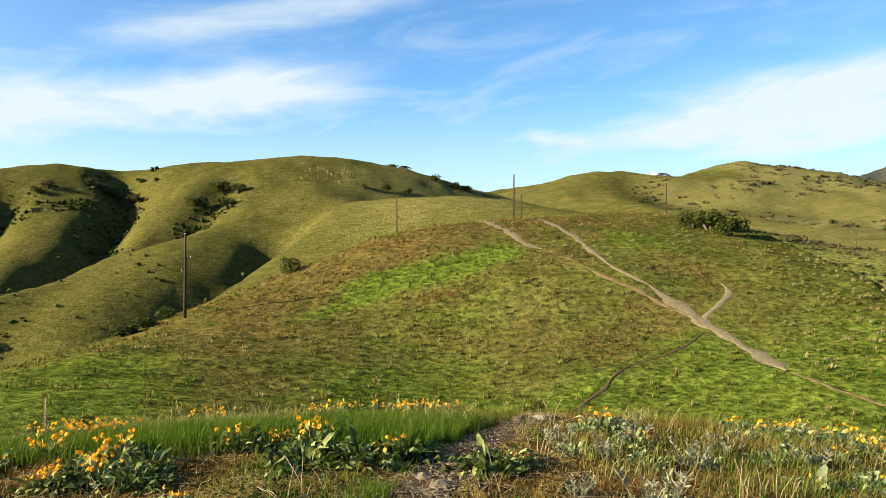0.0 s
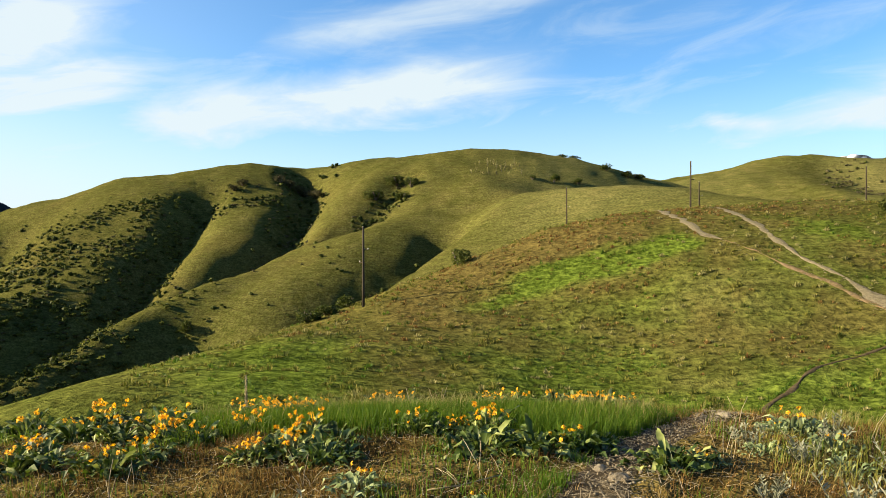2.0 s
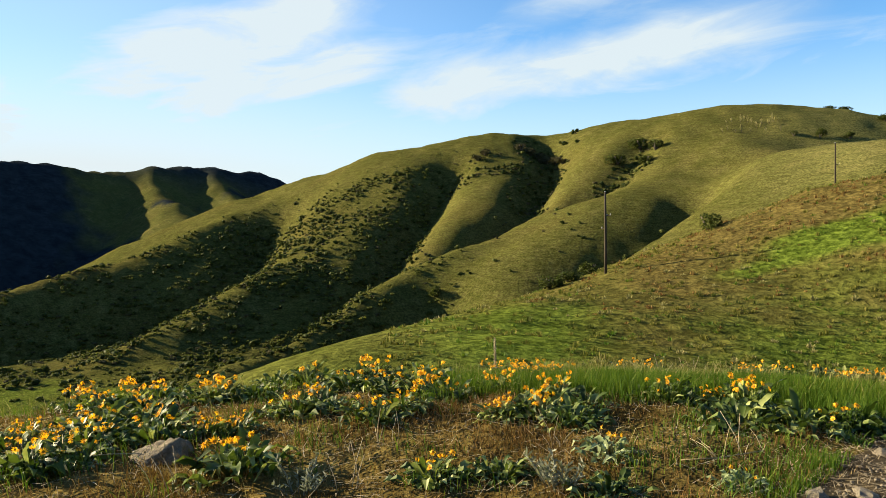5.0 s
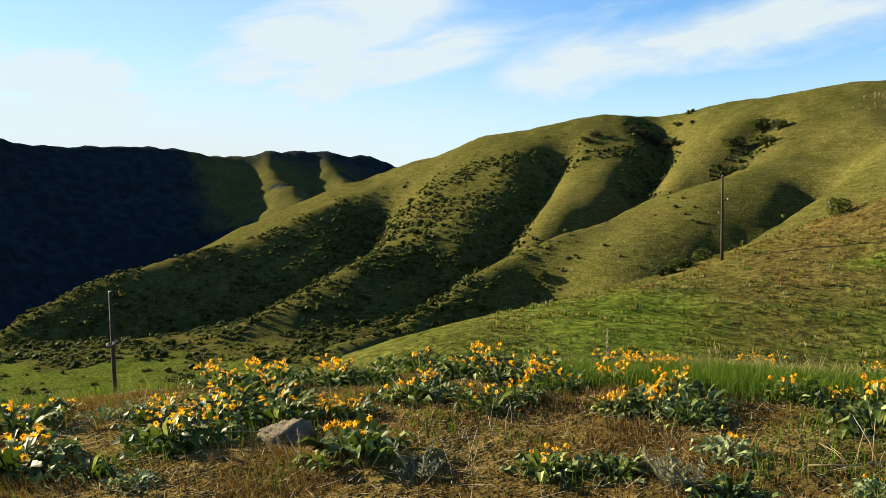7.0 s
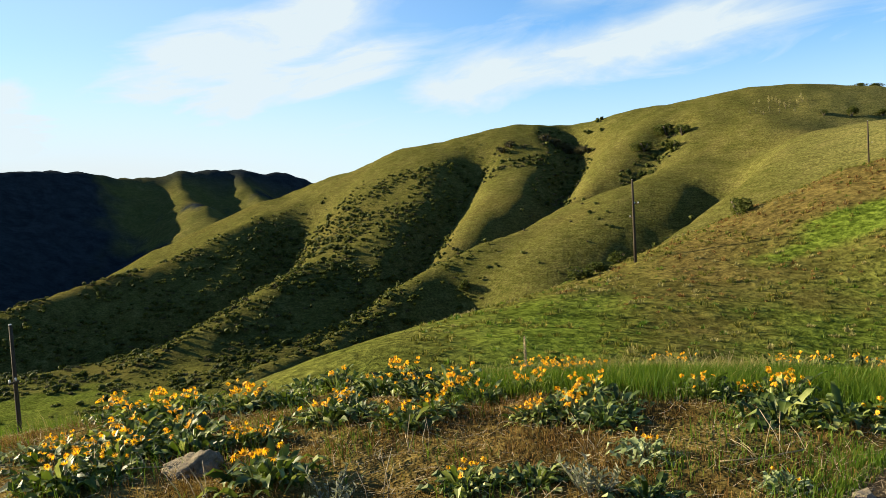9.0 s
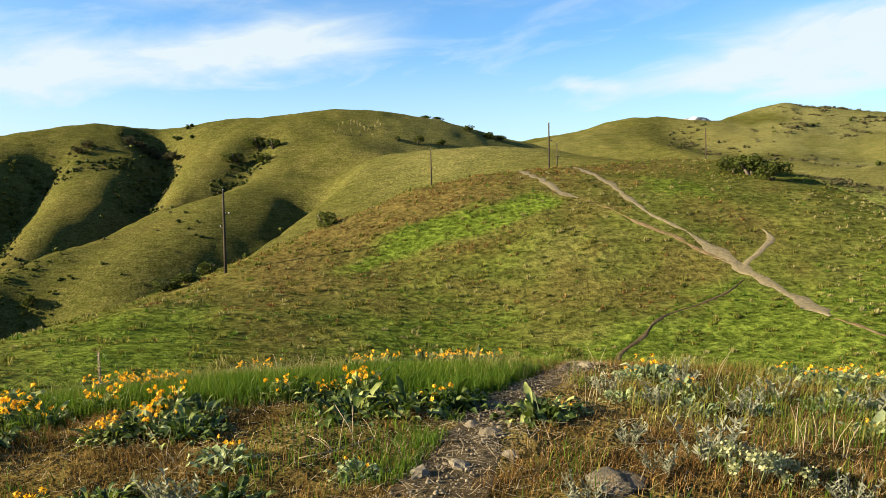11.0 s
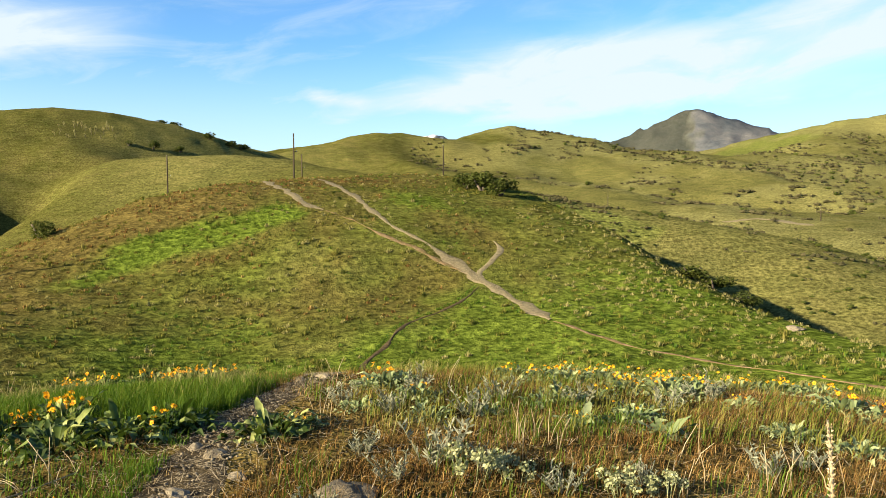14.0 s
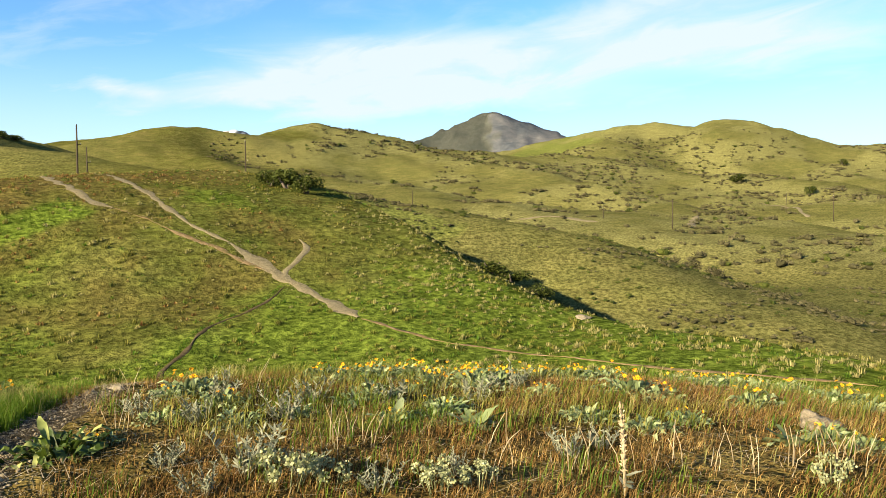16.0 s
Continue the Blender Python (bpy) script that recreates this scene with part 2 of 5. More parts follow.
LUSH_BLADE = leafy("green_grass_blade", [(0.0, (0.026, 0.060, 0.004)), (0.5, (0.055, 0.105, 0.008)), (0.85, (0.115, 0.155, 0.016)), (1.0, (0.25, 0.24, 0.055))], 0.3, 0.6, 0.15, 0.8)
OLIVE_BLADE = leafy("olive_grass_blade", [(0.0, (0.046, 0.060, 0.008)), (0.4, (0.092, 0.098, 0.017)), (0.75, (0.160, 0.142, 0.036)), (1.0, (0.25, 0.205, 0.072))], 0.2, 0.8, 0.05, 0.2)
SILVER = leafy("silver_leaf", [(0.0, (0.084, 0.091, 0.057)), (0.5, (0.160, 0.163, 0.114)), (1.0, (0.274, 0.274, 0.205))], 0.25, 0.8, 0.2)
CREAM = leafy("cream_blossom", [(0.0, (0.13, 0.145, 0.065)), (0.6, (0.24, 0.25, 0.13)), (1.0, (0.40, 0.39, 0.24))], 0.25, 0.8, 0.05)
DEAD = leafy("bleached_stalk", [(0.0, (0.198, 0.144, 0.076)), (1.0, (0.395, 0.327, 0.220))], 0.1, 0.8, 0.1)
OAK = leafy("scrub_oak_leaf", [(0.0, (0.020, 0.028, 0.005)), (0.5, (0.042, 0.054, 0.010)), (1.0, (0.088, 0.098, 0.021))], 0.3, 0.7, 0.1, 0.3)
SCRUB = leafy("low_green_scrub", [(0.0, (0.036, 0.044, 0.007)), (0.5, (0.072, 0.080, 0.014)), (1.0, (0.13, 0.13, 0.028))], 0.3, 0.8, 0.1, 0.2)
BARE_BRUSH = leafy("bare_brush_twig", [(0.0, (0.030, 0.029, 0.013)), (0.5, (0.058, 0.053, 0.026)), (1.0, (0.095, 0.084, 0.044))], 0.15, 0.9, 0.05, 0.2)
BARK = leafy("grey_bark", [(0.0, (0.061, 0.049, 0.038)), (1.0, (0.129, 0.106, 0.084))], 0.0, 0.9, 0.1)

# ---- the lie of the land ----
def hash01(ix, iy, seed):
    h = (ix.astype(np.int64) * 374761393 + iy.astype(np.int64) * 668265263 + seed * 974711) & 0xFFFFFFFF
    h = ((h ^ (h >> 13)) * 1274126177) & 0xFFFFFFFF
    return ((h ^ (h >> 16)) & 0xFFFFFF) / float(0xFFFFFF)


def value_noise(x, y, seed=0):
    """Smooth noise in -1..1 on a unit lattice."""
    fx, fy = np.floor(x), np.floor(y)
    u, v = x - fx, y - fy
    u, v = u * u * u * (u * (u * 6 - 15) + 10), v * v * v * (v * (v * 6 - 15) + 10)
    a, b = hash01(fx, fy, seed), hash01(fx + 1, fy, seed)
    c, d = hash01(fx, fy + 1, seed), hash01(fx + 1, fy + 1, seed)
    return 2 * (a + (b - a) * u + (c - a) * v + (a - b - c + d) * u * v) - 1


def fbm(x, y, octaves=4, seed=0):
    total, amp = 0, 1.0
    for k in range(octaves):
        total = total + amp * value_noise(x, y, seed + 7 * k)
        x, y, amp = x * 2.03 + 3.1, y * 2.03 - 1.7, amp * 0.5
    return total


def ramp(a, b, v):
    u = np.clip((v - a) / (b - a), 0, 1)
    return u * u * (3 - 2 * u)


EYE = 1.6


def survey(bearing, distance, rise):
    """A survey station: bearing in degrees to the left of north, distance in metres, rise in degrees as seen from the knoll."""
    b = radians(bearing)
    return (-math.sin(b) * distance, math.cos(b) * distance, EYE + distance * math.tan(radians(rise)))


# Crest lines: stations, slope to the left of the way, slope to the right, roundness of the crest, softness of the join, steepening.
RIDGES = {
    "facing": ([(36, 46, -10.4), (30.2, 57, -8.6), (25.9, 65, -7.5), (18.9, 78, -5.9), (11.9, 92, -2.7), (3.6, 106, 0.9), (-2.8, 116, 2.1),
                (-9.1, 128, 2.45), (-13.2, 138, 2.6), (-16.4, 143, 2.35), (-18.5, 146, 1.5)], 0.44, 0.14, 12, 1.0, 0.0003),
    "shoulder": ([(-17.2, 143, 2.2), (-18.4, 134, 1.8), (-20.6, 124, 0.9), (-23.1, 114, 0.0), (-26, 103, -1.6), (-29, 92, -3.2), (-31.5, 83, -4.7), (-33.5, 77, -5.6), (-35.8, 72, -6.6), (-42, 66, -8.3),
                  (-48, 60, -9.2), (-55.6, 55, -10.0), (-61.3, 52, -10.3), (-75, 50, -10.8)], 0.62, 0.05, 6, 0.8, 0.0010),
    "near_spur": ([(-15, 200, 2.0), (-22.3, 188, 1.0), (-27.3, 182, 0.2), (-31.5, 177, -0.5), (-35.8, 172, -1.3), (-40, 168, -2.1), (-42.9, 160, -3.1),
                   (-47, 150, -5), (-52, 140, -7)], 0.3, 0.38, 14, 2, 0.0),
    "main": ([(44, 560, 1.6), (42.3, 560, 2.3), (38.4, 540, 3.0), (34.1, 520, 4.7), (27.8, 500, 5.5), (24, 490, 5.3), (20.3, 480, 5.4), (17, 470, 6.2), (13.5, 460, 6.6),
              (9.7, 450, 6.8), (4.4, 450, 6.2), (0.6, 460, 5.2), (-2.2, 470, 4.4), (-6, 490, 3.0), (-10, 520, 1)], 0.5, 0.46, 30, 3),
    "bench": ([(10, 380, 4.6), (8, 330, 3.8), (3, 300, 3.8), (-2, 270, 3.7), (-6, 250, 3.3), (-10, 230, 2.8), (-14, 210, 2.4), (-18, 200, 1.5)], 0.4, 0.36, 16, 2),
    "spur_a": ([(6.1, 430, 4.6), (13.5, 370, 2.2), (19.9, 330, -0.5), (25.0, 305, -1.9), (29.5, 290, -3.1), (33.5, 275, -4.8), (36.3, 258, -6.2), (38.9, 246, -7.7), (43.2, 229, -9.4),
                (47.3, 214, -11.1), (50, 206, -12.0)], 0.46, 0.54, 7, 1.2),
    "spur_b": ([(25.6, 484, 5.2), (25.1, 440, 3.4), (25.7, 415, 1.7), (26.3, 392, 0.1), (26.7, 372, -1.3), (28.0, 350, -2.6), (30.2, 325, -3.7)], 0.42, 0.68, 9, 1.5),
    "spur_c": ([(35.6, 505, 4.0), (36.6, 470, 2.0), (37.2, 435, 0.0), (37.6, 405, -1.7), (38.6, 385, -2.7), (40.4, 365, -3.5), (43.2, 348, -4.2), (46.0, 330, -5.3), (49, 313, -6.7), (52.3, 297, -8.4),
                (55.7, 282, -9.8)], 0.5, 0.62, 8, 1.5),
    "spur_d": ([(42.3, 555, 2.1), (44.7, 520, 0.7), (48.1, 480, -0.5), (52.3, 450, -2.3), (56.4, 430, -3.6), (62.2, 410, -4.9), (65.1, 400, -6.1), (67.6, 390, -7.2),
                (71, 380, -8.9), (76, 370, -10)], 0.58, 0.62, 8, 1.5),
    "spur_e": ([(16, 410, 4.2), (19, 375, 2.0), (23, 345, -0.5), (26, 320, -2.2)], 0.55, 0.55, 8, 1.5),
    "far_left": ([(95, 1400, 5), (85, 1500, 5.6), (75, 1550, 5.4), (70.3, 1600, 4.85), (67.4, 1650, 4.05), (59.9, 1750, 3.85), (54.9, 1850, 3.3), (51.7, 1900, 3.6),
                  (48, 1950, 3.5), (44.6, 2000, 3.05), (42.1, 2050, 2.1), (38, 2100, 0)], 0.5, 0.6, 20, 4),
    "far_left_spur": ([(51.7, 1900, 3.4), (51.4, 1700, 2.0), (50.2, 1500, 0.8), (49.3, 1330, -0.6), (48, 1100, -3)], 0.6, 0.6, 15, 4),
    "far_left_rib": ([(48, 1950, 3.3), (46.8, 1760, 2.0), (45.6, 1600, 0.9), (44, 1400, -0.5)], 0.6, 0.6, 15, 4),
    "far_gap": ([(46, 2500, 1.0), (42, 2600, 2.0), (39.2, 2700, 2.75), (36, 2700, 2.9), (30, 2700, 2.5)], 0.3, 0.3, 30, 8),
    "right_a": ([(-2.3, 650, 4.3), (-6.9, 640, 4.9), (-11.3, 620, 5.6), (-13.9, 600, 5.6), (-17, 540, 4.0), (-21, 470, 2.8), (-26, 410, 1.8), (-31, 360, 0.8),
                 (-36, 320, 0), (-41, 290, -1.2), (-47, 260, -3), (-54, 230, -5)], 0.25, 0.24, 25, 5),
    "right_b": ([(-15, 640, 4.2), (-17.4, 640, 5.1), (-20.7, 640, 5.9), (-23.2, 640, 5.6), (-28.2, 620, 5.0), (-33, 560, 4.0), (-38, 500, 2.8), (-44, 440, 1.4),
                 (-50, 380, -0.2), (-56, 330, -2.5)], 0.25, 0.24, 25, 5),
    "right_c": ([(-36, 900, 4.0), (-40.6, 900, 5.0), (-43.2, 880, 5.3), (-46.6, 860, 5.9), (-49.5, 880, 5.5), (-51.3, 860, 6.0), (-54.6, 850, 5.3), (-57.7, 840, 4.2),
                 (-62, 820, 3.8), (-75, 800, 3.5)], 0.3, 0.26, 25, 6),
    "right_d": ([(-40, 640, 3.6), (-46, 600, 2.7), (-52, 560, 1.9), (-57, 520, 1.2), (-63, 480, 0.5), (-75, 450, 0)], 0.22, 0.2, 25, 6),
    "right_e": ([(-43, 350, -0.4), (-46, 330, -0.9), (-53, 300, -1.4), (-59, 280, -2.2), (-68, 270, -3)], 0.2, 0.16, 20, 5),
    "grey_peak": ([(-24, 3200, 2.5), (-28, 3300, 4.5), (-29.9, 3400, 5.4), (-32.4, 3450, 6.3), (-34.2, 3500, 7.0), (-36.8, 3500, 6.3), (-40.6, 3500, 5.0), (-46, 3500, 3.5), (-60, 3400, 3.6), (-75, 3300, 3.8)], 0.5, 0.42, 15, 10),
    "snow_peak": ([(-11, 4400, 4.0), (-13.5, 4400, 4.9), (-14.5, 4400, 5.4), (-15.9, 4400, 5.72), (-17, 4400, 5.1), (-18.5, 4400, 4.2), (-22, 4400, 3)], 0.5, 0.45, 15, 10),
}


def smooth_line(points, parts=4):
    """A soft curve through the points, as a finer polyline."""
    p = np.array(points, float)
    p = np.vstack([2 * p[0] - p[1], p, 2 * p[-1] - p[-2]])
    out = []
    for i in range(1, len(p) - 2):
        for k in range(parts):
            u = k / parts
            out.append(0.5 * (2 * p[i] + (p[i + 1] - p[i - 1]) * u + (2 * p[i - 1] - 5 * p[i] + 4 * p[i + 1] - p[i + 2]) * u ** 2
                              + (3 * p[i] - p[i - 1] - 3 * p[i + 1] + p[i + 2]) * u ** 3))
    out.append(p[-2])
    return np.array(out)


CRESTS = {name: smooth_line([survey(*s) for s in r[0]]) for name, r in RIDGES.items()}


def ridge_height(line, left, right, r, curve, x, y):
    """The height of the slopes that fall away to both sides of a crest line."""
    way = np.gradient(line[:, :2], axis=0)
    way /= np.hypot(way[:, 0], way[:, 1])[:, None]
    total, weight = np.zeros(x.shape), np.zeros(x.shape)
    for a, b, ta, tb in zip(line[:-1], line[1:], way[:-1], way[1:]):
        dx, dy = b[0] - a[0], b[1] - a[1]
        u = np.clip(((x - a[0]) * dx + (y - a[1]) * dy) / (dx * dx + dy * dy + 1e-9), 0, 1)
        ex, ey = x - a[0] - u * dx, y - a[1] - u * dy
        e = np.hypot(ex, ey) + 1e-6
        side = ((ta[0] + u * (tb[0] - ta[0])) * ey - (ta[1] + u * (tb[1] - ta[1])) * ex) / e
        slope = right + (left - right) * (0.5 + 0.5 * np.clip(side * 1.4, -1, 1))
        w = math.hypot(dx, dy) / ((e * e + 0.05 * r * r + 1) / 1e4) ** 4
        total += w * (a[2] + u * (b[2] - a[2]) - slope * (np.sqrt(e * e + r * r) - r) - curve * e * e)
        weight += w
    return total / weight


def outside(line, x, y):
    """How far a place lies to the left of a line's way; 0 to its right."""
    best, sign = np.full(x.shape, 1e18), np.zeros(x.shape)
    for a, b in zip(line[:-1], line[1:]):
        dx, dy = b[0] - a[0], b[1] - a[1]
        u = np.clip(((x - a[0]) * dx + (y - a[1]) * dy) / (dx * dx + dy * dy + 1e-9), 0, 1)
        ex, ey = x - a[0] - u * dx, y - a[1] - u * dy
        e = ex * ex + ey * ey
        near = e < best
        best, sign = np.where(near, e, best), np.where(near, dx * ey - dy * ex, sign)
    return np.where(sign > 0, np.sqrt(best), 0)


def line_distance(line, x, y):
    best = np.full(x.shape, 1e18)
    for a, b in zip(line[:-1], line[1:]):
        dx, dy = b[0] - a[0], b[1] - a[1]
        u = np.clip(((x - a[0]) * dx + (y - a[1]) * dy) / (dx * dx + dy * dy + 1e-9), 0, 1)
        best = np.minimum(best, (x - a[0] - u * dx) ** 2 + (y - a[1] - u * dy) ** 2)
    return np.sqrt(best)


def knoll(x, y):
    """The small flat-topped knoll that the walker stands on."""
    d = np.hypot(x, y) + 1e-6
    left = ramp(-0.2, 0.9, -x / d)
    edge = 9.6 + 0.5 * left - 0.6 * ramp(0.2, 0.9, x / d)
    fall = 0.27 + 0.16 * left
    back = ramp(0.0, -0.6, y / d)
    edge, fall = edge + 30 * back, fall - 0.1 * back
    return -0.03 * d - fall * 1.3 * np.logaddexp(0, (d - edge) / 1.3)


# Ravines: bearings and distances of their beds, depth, half width.
RAVINES = [
    ([(23.4, 466), (22.4, 436), (22.9, 412), (24.0, 388), (24.6, 368), (26.8, 350), (30.5, 318)], 14, 12),
    ([(30.2, 440), (31.4, 410), (33.2, 380), (34.9, 352), (36.0, 332), (38.2, 306), (40.6, 278), (45.6, 242)], 14, 12),
    ([(43.5, 470), (45.0, 430), (47.0, 400), (53.0, 370), (59.0, 350)], 20, 20),
    ([(11.0, 340), (13.0, 310), (15.8, 284), (19.2, 258), (26, 232)], 9, 20),
    ([(12.0, 298), (14.6, 272), (17.6, 256), (21, 238)], 11, 12),
    ([(31.5, 248), (34.5, 234), (38.0, 215), (42, 198)], 10, 13),
    ([(16.0, 400), (17.6, 370), (20.5, 345)], 6, 9),
    ([(-14, 560), (-20, 480), (-27, 430), (-34, 400), (-42, 370)], 6, 20),
    ([(-30, 600), (-36, 540), (-44, 480), (-50, 420), (-57, 360)], 7, 22),
    ([(-46, 820), (-48, 700), (-53, 600)], 9, 30),
    ([(-24, 300), (-32, 260), (-42, 230), (-52, 205)], 5, 18),
]
BEDS = [(smooth_line([survey(b, d, 0) for b, d in stations]), depth, width) for stations, depth, width in RAVINES]


def soft_max(a, b, k):
    return np.maximum(a, b) + np.maximum(k - np.abs(a - b), 0) ** 2 / (4 * k)


def height(x, y):
    x, y = np.asarray(x, float), np.asarray(y, float)
    d = np.hypot(x, y)
    z = np.full(x.shape, -48.0) + 22 * ramp(-60, 120, x) - 230 * ramp(430, 900, d) * ramp(-150, -400, x) - 50 * ramp(300, 420, d) * ramp(-200, -300, x) * ramp(0.55, 0.4, y / (d + 1))
    for name, (stations, left, right, r, soft, *bend) in RIDGES.items():
        line = CRESTS[name]
        reach = (line[:, 2].max() + (300 if name.startswith("far_left") else 60) + soft) / min(left, right) + 3 * r
        box = (x > line[:, 0].min() - reach) & (x < line[:, 0].max() + reach) & (y > line[:, 1].min() - reach) & (y < line[:, 1].max() + reach)
        if not box.any():
            continue
        h = ridge_height(line, left, right, r, bend[0] if bend else 0.0, x[box], y[box])
        if name == "facing":
            h = h - 0.50 * outside(CRESTS["shoulder"], x[box], y[box])
        m = z[box]
        z[box] = soft_max(m, h, 3 * soft)
    for line, depth, width in BEDS:
        box = (x > line[:, 0].min() - 90) & (x < line[:, 0].max() + 90) & (y > line[:, 1].min() - 90) & (y < line[:, 1].max() + 90)
        if box.any():
            z[box] -= depth * np.exp(-(line_distance(line, x[box], y[box]) / width) ** 2)
    far = ramp(150, 380, d)
    z = z + far * (1.5 * fbm(x / 55, y / 55, 4, 3)) * (1 + d / 700)
    z = z + ramp(25, 60, d) * 0.25 * fbm(x / 9, y / 9, 3, 11)
    z = z + ramp(2600, 3100, d) * 22 * np.abs(fbm(x / 210, y / 210, 5, 13)) - ramp(2600, 3100, d) * 12
    k = knoll(x, y)
    z = soft_max(z, k, 1.5)
    z = z + 0.035 * fbm(x / 1.3, y / 1.3, 4, 21) * (1 - ramp(30, 60, d))
    return z


def ground_z(x, y):
    return float(height(np.array([x]), np.array([y]))[0])

# ---- ground ----
def bearing_of(x, y):
    return np.degrees(np.arctan2(-x, y))


FACING = CRESTS["facing"]


def blot(x, y, cx, cy, rx, ry, seed, rough=0.5):
    """A soft ragged patch."""
    e = np.hypot((x - cx) / rx, (y - cy) / ry) + rough * fbm(x / (0.4 * rx + 2), y / (0.4 * ry + 2), 3, seed)
    return ramp(1.15, 0.75, e)


def cover_masks(x, y):
    d, b = np.hypot(x, y), bearing_of(x, y)
    n1, n2, n3 = fbm(x / 14, y / 14, 4, 31), fbm(x / 40, y / 40, 4, 32), fbm(x / 5, y / 5, 3, 33)
    crest = line_distance(FACING[::3], x, y)
    on_facing = ramp(30, 42, d) * ramp(175, 150, d) * ramp(6, 0, outside(CRESTS["shoulder"][::2], x, y))
    near = ramp(14, 10, d)
    band = lush_band(x, y)
    dry = np.maximum(on_facing * ramp(24, 4, crest + 9 * n1) * ramp(24, 14, b) * ramp(-20, -14, b) * 0.85, on_facing * 0.5 * ramp(0.0, 0.8, n1 + 0.5 * n3) * ramp(58, 84, d + 10 * n1))
    patch = blot(x, y - 0.42 * x, -2.0, 88.5, 12.5, 5.5, 41, 0.35)
    dry = dry * (1 - patch)
    dry = np.maximum(dry, near * (1 - band))
    dry = np.maximum(dry, 0.25 * ramp(170, 250, d) * ramp(0.1, 0.9, n2))
    lush = 0.95 * patch
    lush = np.maximum(lush, 0.75 * blot(x, y + 1.2 * (x - 24), 24, 97, 4.5, 6, 42))
    lush = np.maximum(lush, 0.85 * on_facing * ramp(86, 60, d + 16 * n1) * ramp(40, 26, b))
    lush = np.maximum(lush, 0.22 * on_facing)
    lush = np.maximum(lush, 0.6 * blot(x, y, 78, 150, 8, 22, 43))
    lush = np.maximum(lush, 0.75 * blot(x, y, 520, 640, 120, 60, 44))
    lush = np.maximum(lush, near * band)
    lush = np.maximum(lush, 0.6 * blot(x, y, -190, 80, 70, 50, 45))
    brush = np.zeros_like(d)
    for line, depth, width in BEDS[:3] + BEDS[6:]:
        box = (np.abs(x - line[:, 0].mean()) < 400) & (np.abs(y - line[:, 1].mean()) < 400)
        if box.any():
            brush[box] = np.maximum(brush[box], ramp(1.6, 0.6, line_distance(line, x[box], y[box]) / width + 0.7 * n1[box]))
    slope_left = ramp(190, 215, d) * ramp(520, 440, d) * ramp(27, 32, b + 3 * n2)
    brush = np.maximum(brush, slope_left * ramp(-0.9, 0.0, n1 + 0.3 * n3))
    bare = np.maximum(ramp(1.15, 0.8, np.hypot((b - 29.6) / 2.6, (d - 375) / 42) + 0.12 * n1), ramp(1.1, 0.85, np.hypot((b - 34) / 5.5, (d - 490) / 42) + 0.15 * n1))
    brush = brush * (1 - 0.95 * bare) * (1 - 0.9 * ramp(24, 28, b) * ramp(37, 33, b) * ramp(312, 300, d))
    brush = np.maximum(brush, 0.46 * ramp(200, 230, d) * ramp(620, 560, d) * ramp(3, 9, b))
    for b0, d0, db, dd in ((23.2, 462, 2.3, 9), (27.6, 446, 1.3, 7), (27.6, 424, 2.4, 9), (30.6, 440, 2.2, 9), (32.6, 424, 2.2, 11), (35.0, 407, 2.4, 12), (37.4, 400, 2.2, 12), (44.5, 470, 3.0, 30), (39.5, 290, 4.0, 14)):
        brush = np.maximum(brush, ramp(1.2, 0.75, np.hypot((b - b0) / db, (d - d0) / dd) + 0.35 * n1))
    brush = np.maximum(brush, 0.6 * ramp(3, 12, outside(CRESTS["shoulder"][::2], x, y)) * ramp(200, 180, d) * ramp(95, 110, d) * ramp(-20, -26, b) * ramp(-0.6, 0.3, n1))
    right = ramp(175, 230, d) * ramp(1500, 1100, d) * ramp(-14, -24, b)
    brush = np.maximum(brush, right * ramp(-0.15, 0.35, n2 + 0.6 * n1))
    # Sage cover; its dark tone also stands for this slope's grazing light.
    brush = np.maximum(brush, 0.62 * ramp(190, 215, d) * ramp(340, 300, d) * ramp(10, 15, b) * ramp(-1.2, -0.2, n1 + 0.5 * n3))
    rock = ramp(2300, 2700, d) * ramp(-5, -12, b)
    snow = ramp(3800, 4000, d) * ramp(-8, -11, b) * ramp(-0.1, 0.25, fbm(x / 24, y / 70, 4, 35))
    # Pale grass on the right hills, lightened further for their front light.
    pale = ramp(100, 130, d) * ramp(-20, -24, b) * ramp(2, 8, outside(CRESTS["shoulder"][::2], x, y)) * 0.35
    pale = np.maximum(pale, ramp(180, 250, d) * ramp(1500, 1300, d) * ramp(-8, -26, b) * ramp(-0.7, 0.3, n2) * 0.85)
    pale = np.maximum(pale, 0.38 * ramp(200, 260, d) * ramp(600, 560, d) * ramp(12, 2, b) * ramp(-14, -2, b))
    # Left hills darkened as if in shade, except the ribs, left lighter as sunlit.
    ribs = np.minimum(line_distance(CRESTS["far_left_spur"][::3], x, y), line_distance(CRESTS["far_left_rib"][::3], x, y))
    shade_and_wood = ramp(1000, 1100, d) * ramp(34, 40, b) * (1 - 0.85 * ramp(190, 110, ribs + 30 * n2) * ramp(-0.9, -0.4, fbm(x / 70, y / 70, 3, 36)) * ramp(1950, 1750, d))
    dark = 0.8 * rock * ramp(3700, 3600, d) * ramp(-35.0, -34.0, b + 0.5 * n2)
    shade_and_wood, rock = np.maximum(shade_and_wood, dark), rock * (1 - dark)
    return {"pale": pale, "shade_and_wood": shade_and_wood, "dry": dry, "lush": lush, "brush": brush, "rock": rock, "snow": snow}


